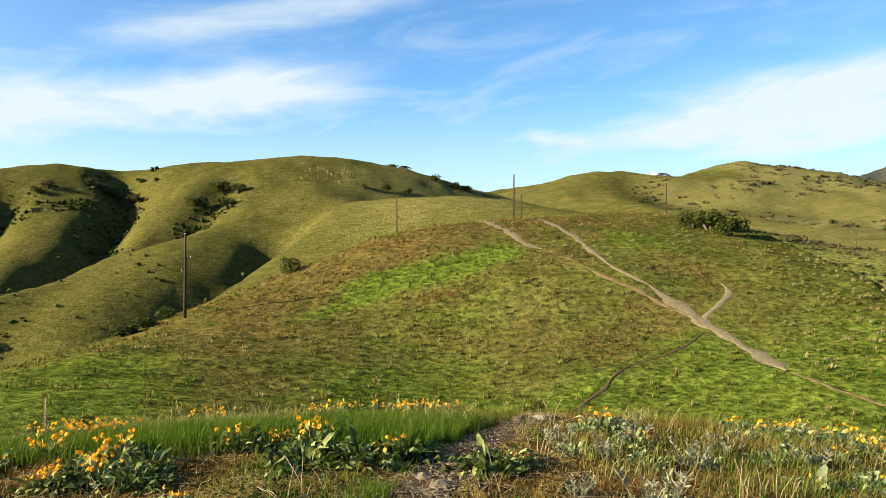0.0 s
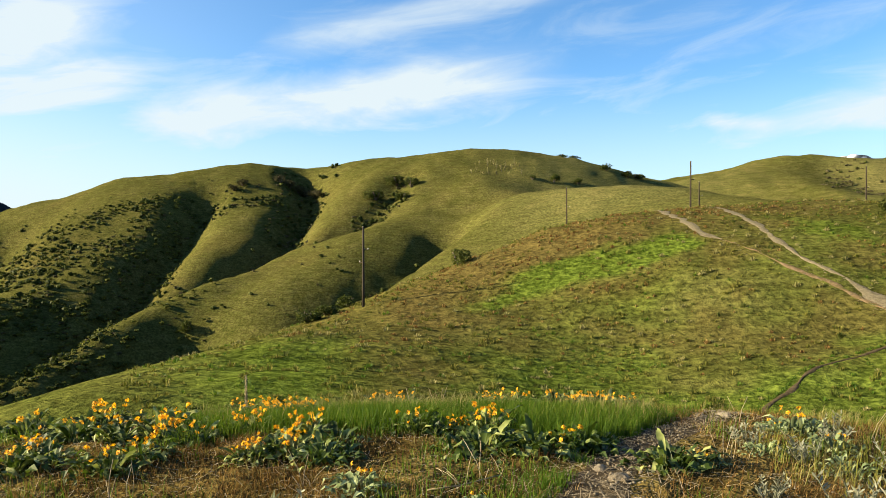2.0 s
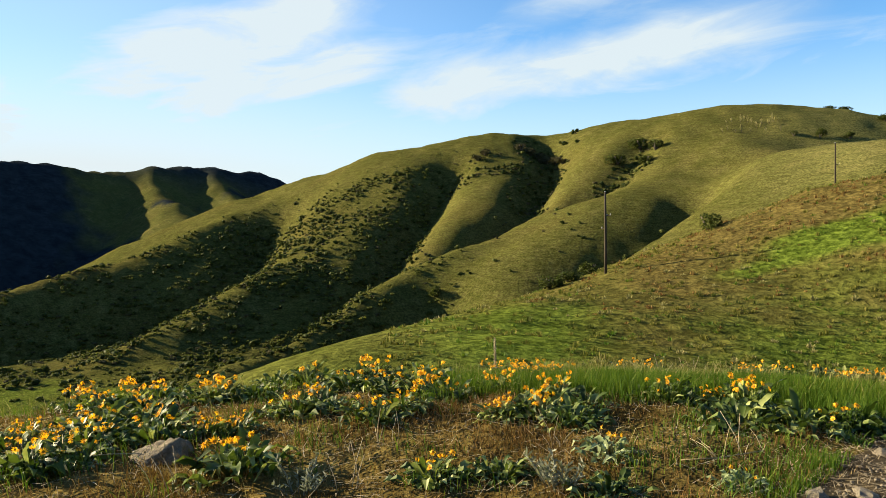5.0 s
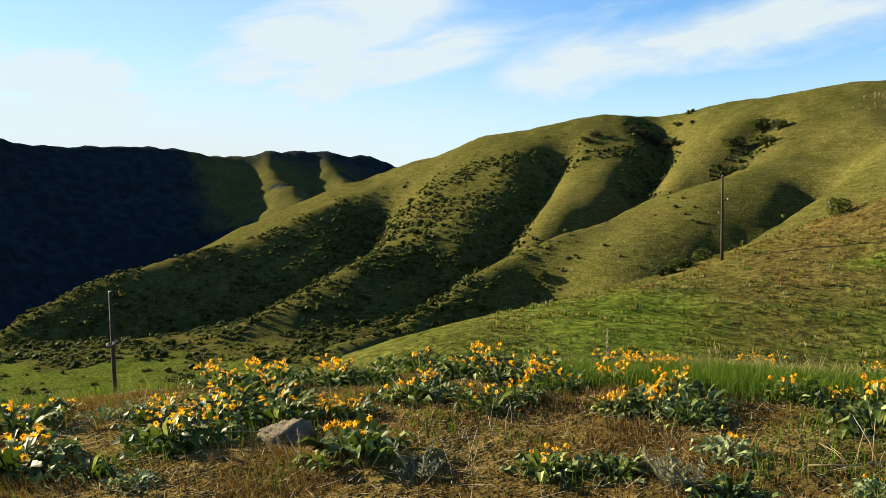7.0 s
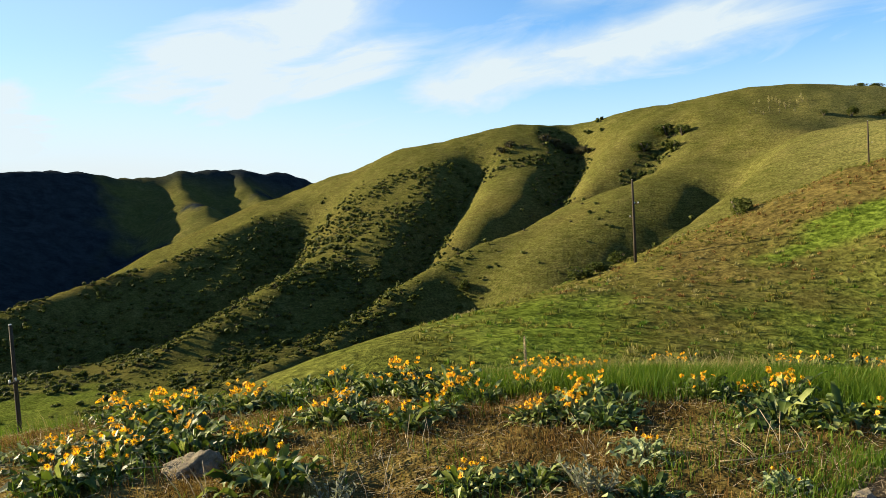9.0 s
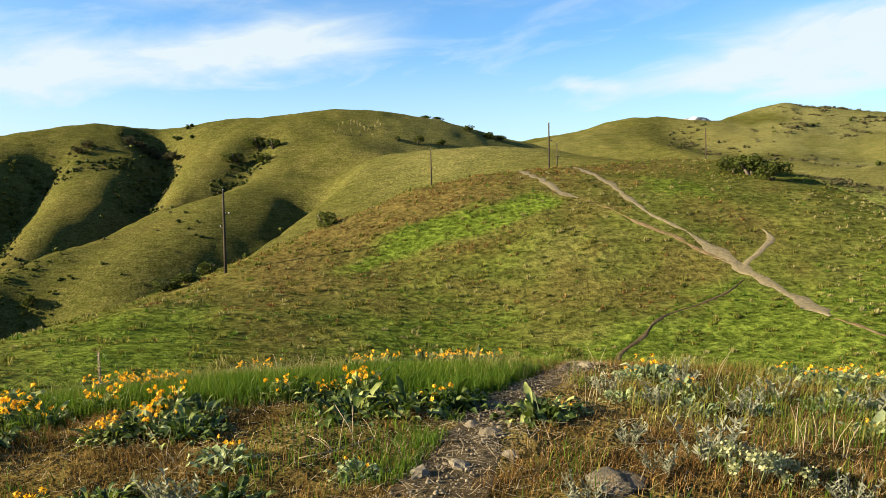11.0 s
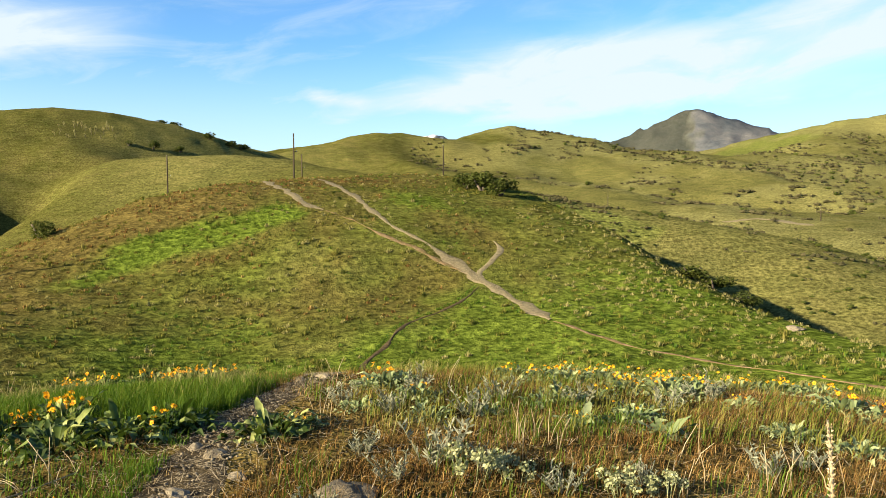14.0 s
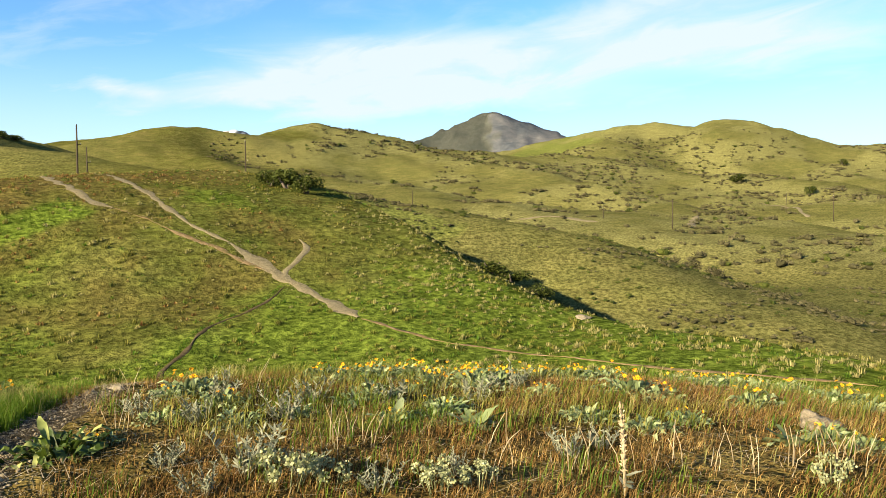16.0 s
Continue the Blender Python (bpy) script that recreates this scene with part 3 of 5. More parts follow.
def lush_band(x, y):
    """The belt of tall green grass along the knoll's edge, to the left of the path."""
    d, b = np.hypot(x, y), bearing_of(x, y)
    wob = 0.5 * fbm(x / 1.6, y / 1.6, 3, 51)
    return ramp(6.9, 7.6, d + wob) * ramp(10.0, 9.2, d + 0.6 * wob) * ramp(36, 29, b + 6 * wob) * ramp(-4, -1, b + 3 * wob)


def grid_mesh(name, verts, faces, smooth=True):
    me = bpy.data.meshes.new(name)
    side = faces.shape[1]
    me.vertices.add(len(verts))
    me.vertices.foreach_set("co", np.ascontiguousarray(verts, dtype=np.float32).ravel())
    me.loops.add(faces.size)
    me.loops.foreach_set("vertex_index", faces.ravel().astype(np.int32))
    me.polygons.add(len(faces))
    me.polygons.foreach_set("loop_start", np.arange(0, faces.size, side, dtype=np.int32))
    me.polygons.foreach_set("use_smooth", np.full(len(faces), smooth))
    me.update(calc_edges=True)
    return me


def build_ground():
    wide = np.concatenate([np.radians(np.arange(-76, 80, 0.24)), np.radians(np.arange(80, 284, 3.0))])
    rings = np.concatenate([[0.002, 0.4, 0.8, 1.3, 1.9, 2.6, 3.2], 3.6 * (4900 / 3.6) ** np.linspace(0, 1, 450)])
    b, r = np.meshgrid(wide, rings)
    x, y = -np.sin(b) * r, np.cos(b) * r
    z = height(x, y)
    n, m = len(rings), len(wide)
    i, j = np.meshgrid(np.arange(n - 1), np.arange(m), indexing="ij")
    k = (j + 1) % m
    faces = np.stack([i * m + k, (i + 1) * m + k, (i + 1) * m + j, i * m + j], -1).reshape(-1, 4)
    me = grid_mesh("ground", np.stack([x, y, z], -1).reshape(-1, 3), faces)
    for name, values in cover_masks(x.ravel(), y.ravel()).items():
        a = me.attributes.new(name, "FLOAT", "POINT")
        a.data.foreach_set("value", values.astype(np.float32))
    me.materials.append(GROUND)
    return me


ground = tagged(new("ground", build_ground()), "rolling spring hillsides of olive and dry grass with brushy ravines", "hill", kind="structure")


# ---- footpaths ----
def footpath(name, points, width, lift, label, ragged=0.3, step=0.7, material=DIRT):
    """A trodden strip that follows the ground, ragged at the edges."""
    line = smooth_line([(x, y, 0) for x, y in points], 8)
    run = np.concatenate([[0], np.cumsum(np.hypot(*np.diff(line[:, :2], axis=0).T))])
    s = np.arange(0, run[-1], step)
    px, py = np.interp(s, run, line[:, 0]), np.interp(s, run, line[:, 1])
    tx, ty = np.gradient(px), np.gradient(py)
    t = np.hypot(tx, ty) + 1e-9
    nx, ny = -ty / t, tx / t
    seed = len(name) + len(points) + int(abs(points[0][0]) * 10)
    left = width / 2 * (1 + ragged * fbm(s / 2.2, s * 0 + seed, 4, 61))
    right = width / 2 * (1 + ragged * fbm(s / 2.2, s * 0 + seed + 9, 4, 62))
    taper = np.clip(np.minimum(s, s[-1] - s) / 2.0, 0.25, 1)
    rows = []
    for share, up in ((-1.12, -0.08), (-0.9, 0.5), (-0.45, 0.9), (0, 1), (0.45, 0.9), (0.9, 0.5), (1.12, -0.08)):
        off = np.where(share < 0, left, right) * share * taper
        x, y = px + nx * off, py + ny * off
        z = height(x, y) + lift * up
        rows.append(np.stack([x, y, z], -1))
    v = np.stack(rows, 1)
    n, m = v.shape[:2]
    i, j = np.meshgrid(np.arange(n - 1), np.arange(m - 1), indexing="ij")
    faces = np.stack([i * m + j, i * m + j + 1, (i + 1) * m + j + 1, (i + 1) * m + j], -1).reshape(-1, 4)[:, ::-1]
    me = grid_mesh(name, v.reshape(-1, 3), faces)
    me.materials.append(material)
    return tagged(new(name, me), label, "path", kind="structure")


PATHS = {
    "left": [(6.3, 116.5), (7.6, 107), (9.8, 97.3), (12.4, 92.6), (14.8, 88.2), (17.1, 83.5), (19.9, 79.6), (22.2, 75.9), (24.0, 72.5)],
    "right": [(14.6, 117), (15.9, 106.1), (17.5, 95.6), (18.9, 85.7), (21.8, 80), (23.5, 75.8), (24.4, 70.3), (25.8, 65.9), (25.8, 56.3)],
    "loop": [(24.3, 70.5), (25.3, 73), (26.5, 74.1), (29.4, 77.9), (29.6, 81.1)],
    "down": [(24.0, 69.5), (20.3, 65.5), (15.0, 61.9), (12.1, 57.1), (9.6, 53.2), (8.4, 47), (7.4, 41)],
    "away": [(25.8, 56.3), (28.2, 49.4), (31.7, 44.1), (33.6, 36.4), (36.5, 29.6), (40, 22)],
    "near": [(1.35, 10.2), (1.1, 9.2), (0.7, 8.3), (0.2, 7.2), (0.0, 6.1), (-0.15, 5.3), (-0.35, 4.4), (-0.6, 3.0), (-0.5, 1.0), (-0.2, -1.0)],
}
footpath("path", PATHS["right"][:5], 0.75, 0.06, "narrow pale dirt footpath climbing to the hilltop", 0.8)
footpath("path", PATHS["right"][4:], 1.15, 0.07, "pale dirt footpath climbing the grassy hill", 0.7)
footpath("path", PATHS["left"][:4], 0.95, 0.06, "stony footpath climbing to the poles", 0.7)
footpath("path", PATHS["left"][3:], 0.3, 0.05, "faint narrow footpath worn into the grass", 1.3, 0.5, WORN)
footpath("path", PATHS["loop"], 0.65, 0.06, "short dirt branch of the footpath")
footpath("path", PATHS["down"], 0.26, 0.06, "narrow dark worn track through green grass", 0.9, 0.5, SOIL)
footpath("path", PATHS["away"], 0.30, 0.04, "thin brown dirt track along the green slope", 1.2, 0.5, WORN)
footpath("path", PATHS["near"], 0.56, 0.012, "dark gravelly footpath over the knoll", 0.5, 0.1, SOIL)
footpath("path", [(219, 191), (228, 198), (245, 211), (256, 219)], 2.4, 0.25, "short bare dirt cut on a far slope", 0.5, 1.5)
footpath("path", [(340, 224), (352, 236), (374, 259), (372, 275)], 1.8, 0.2, "pale track over a far green slope", 0.4, 2.0)
footpath("path", [(172, 232), (182, 228), (190, 222), (194, 211)], 2.6, 0.2, "bare tan dirt patch among brush", 0.7, 1.5)

# ---- things: helpers ----
def part(name, bm_or_mesh, material, parent, label=""):
    if isinstance(bm_or_mesh, bmesh.types.BMesh):
        me = bpy.data.meshes.new(name)
        bm_or_mesh.to_mesh(me)
        bm_or_mesh.free()
    else:
        me = bm_or_mesh
    if not me.materials:
        me.materials.append(material)
    ob = new(name, me)
    ob.parent = parent
    if label:
        tagged(ob, label)
    return ob


def thing(name, label, category, group=""):
    return tagged(new(name), label, category, group)


def tube(bm, points, radii, sides=6):
    """A bent tapering rod."""
    rings = []
    for i, (p, r) in enumerate(zip(points, radii)):
        p = Vector(p)
        way = Vector(points[min(i + 1, len(points) - 1)]) - Vector(points[max(i - 1, 0)])
        way = way.normalized() if way.length > 0 else Vector((0, 0, 1))
        a = way.orthogonal().normalized()
        b = way.cross(a)
        rings.append([bm.verts.new(p + r * (math.cos(k * math.tau / sides) * a + math.sin(k * math.tau / sides) * b)) for k in range(sides)])
    for lo, hi in zip(rings[:-1], rings[1:]):
        for k in range(sides):
            bm.faces.new((lo[k], lo[(k + 1) % sides], hi[(k + 1) % sides], hi[k])).smooth = True
    bm.faces.new(rings[0][::-1])
    bm.faces.new(rings[-1])
    return bm


def box(bm, centre, size, turn=None):
    m = Matrix.LocRotScale(Vector(centre), turn or Euler((0, 0, 0)), Vector(size))
    made = bmesh.ops.create_cube(bm, size=1.0, matrix=m)
    bmesh.ops.bevel(bm, geom=list({e for v in made["verts"] for e in v.link_edges}), offset=0.02, segments=1, affect="EDGES")
    return bm


# ---- utility poles ----
def utility_pole(x, y, top, label, arms=1, lean=0.0, turn=0.0, girth=1.0):
    """A wooden pole with cross-arms; top is the height of its head above the eye's datum."""
    base = ground_z(x, y)
    tall = top - base
    pole = thing("utility_pole", label, "pole", "utility poles")
    pole.matrix_basis = pose(x, y, base - 0.1, 0, lean, turn)
    pts = [(0, 0, -0.4), (0, 0, tall * 0.3), (0.01, 0, tall * 0.7), (0, 0, tall + 0.1)]
    part("shaft", tube(bmesh.new(), pts, [0.17 * girth, 0.155 * girth, 0.13 * girth, 0.105 * girth], 8), WOOD, pole)
    part("cap", tube(bmesh.new(), [(0, 0, tall + 0.1), (0, 0, tall + 0.14)], [0.12 * girth, 0.09 * girth], 8), PORCELAIN, pole, "grey metal cap")
    for k in range(arms):
        z = tall * (0.72 - 0.16 * k)
        side = 1 if k % 2 == 0 else -1
        arm = part("cross_arm", box(bmesh.new(), (0.28 * side, 0.14 * girth, z), (0.75, 0.09, 0.11)), WOOD, pole)
        for dx in (0.1, 0.58):
            part("insulator", tube(bmesh.new(), [(dx * side, 0.14 * girth, z + 0.05), (dx * side, 0.14 * girth, z + 0.12), (dx * side, 0.14 * girth, z + 0.22)],
                                   [0.03, 0.06, 0.03], 8), PORCELAIN, arm, "grey porcelain insulator")
    return pole


for bearing, dist, rise, arms, lean, girth, words in (
        (18.8, 86, 1.1, 2, 0.3, 1.0, "tall weathered wooden utility pole behind the grassy shoulder"),
        (-5.3, 140, 5.6, 1, 0.4, 1.05, "tall wooden utility pole on the hilltop beside a twin"),
        (-5.9, 152, 4.1, 1, 0.0, 0.9, "shorter wooden utility pole on the hilltop beside a twin"),
        (3.5, 150, 3.9, 1, 0.0, 1.0, "lone wooden utility pole behind the dry hilltop"),
        (-16.4, 160, 4.75, 1, 0.0, 1.0, "wooden utility pole at the hill's brow"),
        (63.0, 44, -6.0, 1, 0.0, 0.8, "dark wooden utility pole on the steep slope below the knoll"),
        (-42.8, 300, 0.1, 1, 0.0, 1.1, "pale wooden utility pole among grey brush"),
        (-47.7, 285, 0.35, 3, 0.0, 1.1, "pale utility pole with three short cross-arms in brush"),
        (-55.2, 420, 0.75, 1, 0.0, 1.2, "pale wooden utility pole on a green slope"),
        (-58.1, 400, 1.2, 1, 0.0, 1.2, "pale wooden utility pole by a bright field"),
        (-28.6, 320, 1.2, 1, 0.0, 1.1, "thin wooden utility pole among leafless brush")):
    px, py, pz = survey(bearing, dist, rise)
    utility_pole(px, py, pz, words, arms, lean, -bearing, girth)

# ---- flowering plants of the knoll ----
rng = random.Random(11)


def leaf_mesh(name, stalk, long, wide, start, end, material, fold=0.25, rows=5):
    """One arrow-shaped leaf: an upright stalk, then a blade that bends over outwards (+y), folded at the rib and wavy."""
    bm = bmesh.new()
    prev, y, z = None, 0.0, 0.0
    for i in range(rows + 2):
        if i == 1:
            y, z = y + math.sin(0.15) * stalk, z + math.cos(0.15) * stalk
        v = max(i - 1, 0) / rows
        angle = 0.15 if i < 2 else start + (end - start) * v
        if i > 1:
            y, z = y + math.sin(angle) * long / rows, z + math.cos(angle) * long / rows
        half = 0.004 if i == 0 else wide / 2 * (1 - v) ** 0.6 * min(1.0, 0.75 + 1.5 * v) + 0.001
        back = 0.6 * half if i == 1 else 0
        wave = 0.07 * long * math.sin(9 * v + stalk * 60)
        row = [bm.verts.new((-half, y - back, z + fold * half + wave)), bm.verts.new((0, y, z)), bm.verts.new((half, y - back, z + fold * half - wave))]
        if prev:
            for k in range(2):
                bm.faces.new((prev[k], prev[k + 1], row[k + 1], row[k])).smooth = True
        prev = row
    me = bpy.data.meshes.new(name)
    bm.to_mesh(me)
    bm.free()
    me.materials.append(material)
    return me


def petal_ring(across, count, tilt, seed):
    r = random.Random(seed)
    bm = bmesh.new()
    for k in range(count):
        a = k / count * math.tau + r.uniform(-0.1, 0.1)
        rad = across / 2 * r.uniform(0.85, 1.1)
        t = tilt + r.uniform(-0.2, 0.2)
        ux, uy = math.cos(a), math.sin(a)
        vx, vy = -uy, ux
        w = 0.16 * across * r.uniform(0.8, 1.15)
        pts = [(0.16 * across, 0.35 * w, 0), (0.6 * rad, 0.5 * w, 0.6), (rad, 0.12 * w, 1.0)]
        left = [bm.verts.new((ux * p - vx * h, uy * p - vy * h, rad * t * z * z)) for p, h, z in pts]
        right = [bm.verts.new((ux * p + vx * h, uy * p + vy * h, rad * t * z * z)) for p, h, z in pts]
        for i in range(2):
            bm.faces.new((left[i], right[i], right[i + 1], left[i + 1]))
    c = 0.36 * across
    rim = [bm.verts.new((math.cos(k * math.tau / 9) * c / 2, math.sin(k * math.tau / 9) * c / 2, 0.002)) for k in range(9)]
    mid = [bm.verts.new((math.cos(k * math.tau / 9) * c / 3.2, math.sin(k * math.tau / 9) * c / 3.2, c * 0.24)) for k in range(9)]
    top = bm.verts.new((0, 0, c * 0.28))
    for k in range(9):
        j = (k + 1) % 9
        for f in (bm.faces.new((rim[k], rim[j], mid[j], mid[k])), bm.faces.new((mid[k], mid[j], top))):
            f.smooth, f.material_index = True, 1
    me = bpy.data.meshes.new("flower")
    bm.to_mesh(me)
    bm.free()
    me.materials.append(PETAL)
    me.materials.append(FLOWER_EYE)
    return me


LEAF_FORMS = ((0.22, 0.15, 0.080, 0.5, 1.5, 0.3), (0.17, 0.17, 0.085, 0.8, 1.9, 0.2), (0.26, 0.16, 0.080, 0.1, 0.9, 0.45), (0.12, 0.16, 0.075, 0.6, 1.3, 0.3), (0.20, 0.13, 0.075, 1.0, 2.2, 0.25))
GREEN_LEAVES = [leaf_mesh("leaf", a, b, c, d, e, LEAF, f) for a, b, c, d, e, f in LEAF_FORMS]
PALE_LEAVES = [leaf_mesh("leaf", a * 0.8, b, c, d, e, PALE_LEAF, f) for a, b, c, d, e, f in LEAF_FORMS[:4]]
BROAD_LEAVES = [leaf_mesh("leaf", 0.07, b, c, d, e, PALE_LEAF, 0.2) for b, c, d, e in ((0.26, 0.14, 0.2, 0.8), (0.24, 0.13, 0.5, 1.3), (0.2, 0.12, 0.7, 1.6))]
RINGS = [petal_ring(0.064, 11, t, i) for i, t in enumerate((0.1, -0.45, 0.6, -0.8))]
STALKS = []
for bend in (0.03, 0.09, -0.06):
    b = tube(bmesh.new(), [(0, 0, 0), (bend * 0.3, 0, 0.4), (bend, 0.01, 0.8), (bend * 1.6, 0.02, 1.0)], [0.0045, 0.004, 0.0035, 0.003], 5)
    stalk_mesh = bpy.data.meshes.new("stem")
    b.to_mesh(stalk_mesh)
    b.free()
    stalk_mesh.materials.append(STEM)
    STALKS.append((bend, stalk_mesh))


def foliage_mesh(material, count, spread, seed):
    """The low dense mass of smaller leaves at the foot of a clump."""
    r = random.Random(seed)
    bm = bmesh.new()
    for k in range(count):
        a, out = k * 2.399 + r.uniform(-0.5, 0.5), math.sqrt((k + 0.5) / count)
        s = r.uniform(0.75, 1.3)
        m = Matrix.LocRotScale((math.cos(a) * out * spread, math.sin(a) * out * spread, -0.01), Euler((-0.8 * out * r.uniform(0.2, 1.1), r.uniform(-0.6, 0.6), a - math.pi / 2 + r.uniform(-1.2, 1.2))), (s, s, s))
        stalk, long, wide = r.uniform(0.05, 0.13) * (1.2 - 0.5 * out), r.uniform(0.07, 0.12), r.uniform(0.04, 0.065)
        prev = None
        for v, half, y, z in ((0, 0.003, 0, 0), (0.1, wide * 0.42, 0.15 * stalk, stalk), (0.45, wide * 0.5, 0.15 * stalk + 0.3 * long, stalk + 0.3 * long), (1, 0.004, 0.15 * stalk + 0.95 * long, stalk + r.uniform(-0.1, 0.6) * long)):
            row = [bm.verts.new(m @ Vector((side * half, y, z + 0.35 * abs(side) * half))) for side in (-1, 0, 1)]
            if prev:
                for i in range(2):
                    bm.faces.new((prev[i], prev[i + 1], row[i + 1], row[i]))
            prev = row
    me = bpy.data.meshes.new("foliage")
    bm.to_mesh(me)
    bm.free()
    me.materials.append(material)
    return me


def balsam(label, leaves, flowers, kind, seed, spread=0.5):
    """A clump of arrow-leaved balsamroot, about 0.5 m across at scale 1."""
    r = random.Random(seed)
    plant = thing("balsamroot_plant", label, "wildflower", "balsamroot on the knoll")
    pool = {"green": GREEN_LEAVES, "pale": PALE_LEAVES, "broad": BROAD_LEAVES}[kind]
    if kind != "broad":
        part("foliage", foliage_mesh(LEAF if kind == "green" else PALE_LEAF, 56, 0.32 * spread / 0.5, int(seed * 1000)), LEAF, plant)
    for k in range(leaves):
        a = k * 2.399 + r.uniform(-0.4, 0.4)
        out = math.sqrt((k + 0.5) / leaves)
        s = r.uniform(0.5, 0.98) if kind != "broad" else r.uniform(0.7, 1.2)
        root = 0.11 * out * spread / 0.5
        leaf = part("leaf", pool[k % len(pool)], LEAF, plant)
        leaf.matrix_basis = Matrix.LocRotScale((math.cos(a) * root, math.sin(a) * root, -0.02), Euler((-0.95 * out * r.uniform(0.6, 1.1), r.uniform(-0.5, 0.5), a - math.pi / 2 + r.uniform(-0.8, 0.8))), (s * r.uniform(0.8, 1.25), s * r.uniform(0.75, 1.0), s * r.uniform(0.8, 1.1)))
    for k in range(flowers):
        a, rad = (k % 3) * 2.1 + r.uniform(-0.6, 0.6), 0.16 * math.sqrt(r.random())
        tall = r.uniform(0.18, 0.30)
        bend, me = STALKS[k % 3]
        turn = r.uniform(0, math.tau)
        stem = part("stem", me, STEM, plant)
        stem.matrix_basis = Matrix.LocRotScale((math.cos(a) * rad, math.sin(a) * rad, -0.02), Euler((r.uniform(-0.35, 0.35), r.uniform(-0.35, 0.35), turn)), (tall, tall, tall))
        head = part("flower", RINGS[k % 4], PETAL, stem, "golden-yellow daisy flower")
        f = r.uniform(0.75, 1.1) / tall
        head.matrix_basis = Matrix.LocRotScale((bend * 1.6, 0.02, 1.0), Euler((r.uniform(0.1, 1.3), r.uniform(-0.5, 0.5), r.uniform(0, 6.3))), (f, f, f))
    return plant


TEMPLATES = {}


def plant_at(style, x, y, across):
    """Set out a plant of one of the styles; the first of each style is the pattern for the rest."""
    styles = {
        "bloom": ("leafy balsamroot clump with many golden-yellow flowers", 36, 20, "green", 0.5),
        "some": ("dark green balsamroot clump with a few yellow flowers", 42, 10, "green", 0.5),
        "leafy": ("dark green balsamroot clump without open flowers", 44, 0, "green", 0.55),
        "pale": ("pale grey-green balsamroot clump with a few yellow flowers", 34, 4, "pale", 0.5),
        "palebloom": ("grey-green balsamroot clump topped with yellow flowers", 30, 9, "pale", 0.5),
        "broad": ("broad-leaved pale green woolly rosette in dry grass", 15, 0, "broad", 0.3),
        "rim": ("flowering balsamroot clump on the knoll's rim", 22, 10, "green", 0.5),
        "palerim": ("grey-green flowering balsamroot on the knoll's rim", 20, 8, "pale", 0.5),
        "greyleaf": ("low grey-green leafy clump among straw grass", 24, 0, "pale", 0.6),
    }
    label, leaves, flowers, kind, spread = styles[style]
    variant = rng.randrange(3)
    key = (style, variant)
    s = across / 0.57 * rng.uniform(0.95, 1.1)
    s = min(max(s, 0.62), 1.12)
    s = s * {"rim": 1.0, "palerim": 0.85, "pale": 0.74, "palebloom": 0.8, "greyleaf": 0.66, "broad": 0.72}.get(style, 1.0)
    m = Matrix.LocRotScale((x, y, ground_z(x, y)), Euler((rng.uniform(-0.1, 0.1), rng.uniform(-0.1, 0.1), rng.uniform(0, 6.28))), (s, s, s))
    if key not in TEMPLATES:
        TEMPLATES[key] = balsam(label, leaves - variant, max(flowers - variant, 0), kind, hash01(np.array([leaves * 7.0]), np.array([variant * 3.0]), flowers)[0], spread)
        TEMPLATES[key].matrix_basis = m
        return TEMPLATES[key]
    made = copy_thing(TEMPLATES[key], m)
    made.scale = (s, s, s)
    return made


# Clumps on the knoll: style, x, y, breadth. The dry crown, the green belt's edge, the western brink, the eastern side of the path and beyond.
CROWN = [("bloom", -6.68, 4.84, 0.82), ("bloom", -7.20, 4.83, 0.46), ("bloom", -6.18, 5.45, 0.82), ("leafy", -6.73, 6.93, 0.44), ("some", -6.17, 6.91, 0.64),
         ("some", -4.77, 5.07, 0.54), ("leafy", -4.59, 5.32, 0.43), ("bloom", -5.66, 7.52, 0.65), ("some", -3.87, 5.11, 0.45), ("some", -3.86, 5.53, 0.47),
         ("bloom", -4.25, 6.41, 0.59), ("some", -3.86, 6.38, 0.52), ("some", -5.63, 3.69, 0.47), ("some", -5.22, 3.97, 0.56), ("some", -5.23, 3.28, 0.48),
         ("bloom", -5.98, 3.61, 0.32), ("bloom", -4.92, 4.24, 0.35), ("some", -3.91, 3.57, 0.71), ("bloom", -4.80, 4.41, 0.35), ("some", -2.66, 4.06, 0.44),
         ("bloom", -2.95, 5.67, 0.40), ("bloom", -2.69, 5.87, 0.50), ("leafy", -2.36, 5.75, 0.43), ("leafy", -2.29, 4.30, 0.31), ("palebloom", -1.80, 4.99, 0.50),
         ("leafy", -1.55, 4.25, 0.25)]
MIDST = [("leafy", -5.94, 5.80, 0.45), ("some", -4.41, 6.81, 0.68), ("bloom", -4.97, 5.62, 0.38), ("some", -4.74, 6.45, 0.49), ("leafy", -4.06, 6.93, 0.43),
         ("some", -6.17, 4.10, 0.62), ("bloom", -6.53, 3.66, 0.35), ("some", -5.91, 4.43, 0.56), ("bloom", -2.80, 6.50, 0.49), ("leafy", -2.45, 6.25, 0.41),
         ("bloom", -8.24, 5.33, 0.60), ("some", -5.19, 6.42, 0.57), ("bloom", -3.55, 6.79, 0.53), ("some", -7.45, 5.75, 0.50)]
BELT = [("some", -1.92, 7.03, 0.53), ("bloom", -1.24, 7.13, 0.56), ("bloom", -1.51, 7.08, 0.28), ("leafy", -1.16, 6.32, 0.55), ("leafy", -0.72, 6.45, 0.55),
        ("some", -0.48, 6.64, 0.46), ("leafy", -0.32, 6.81, 0.47), ("pale", -0.88, 4.77, 0.31)]
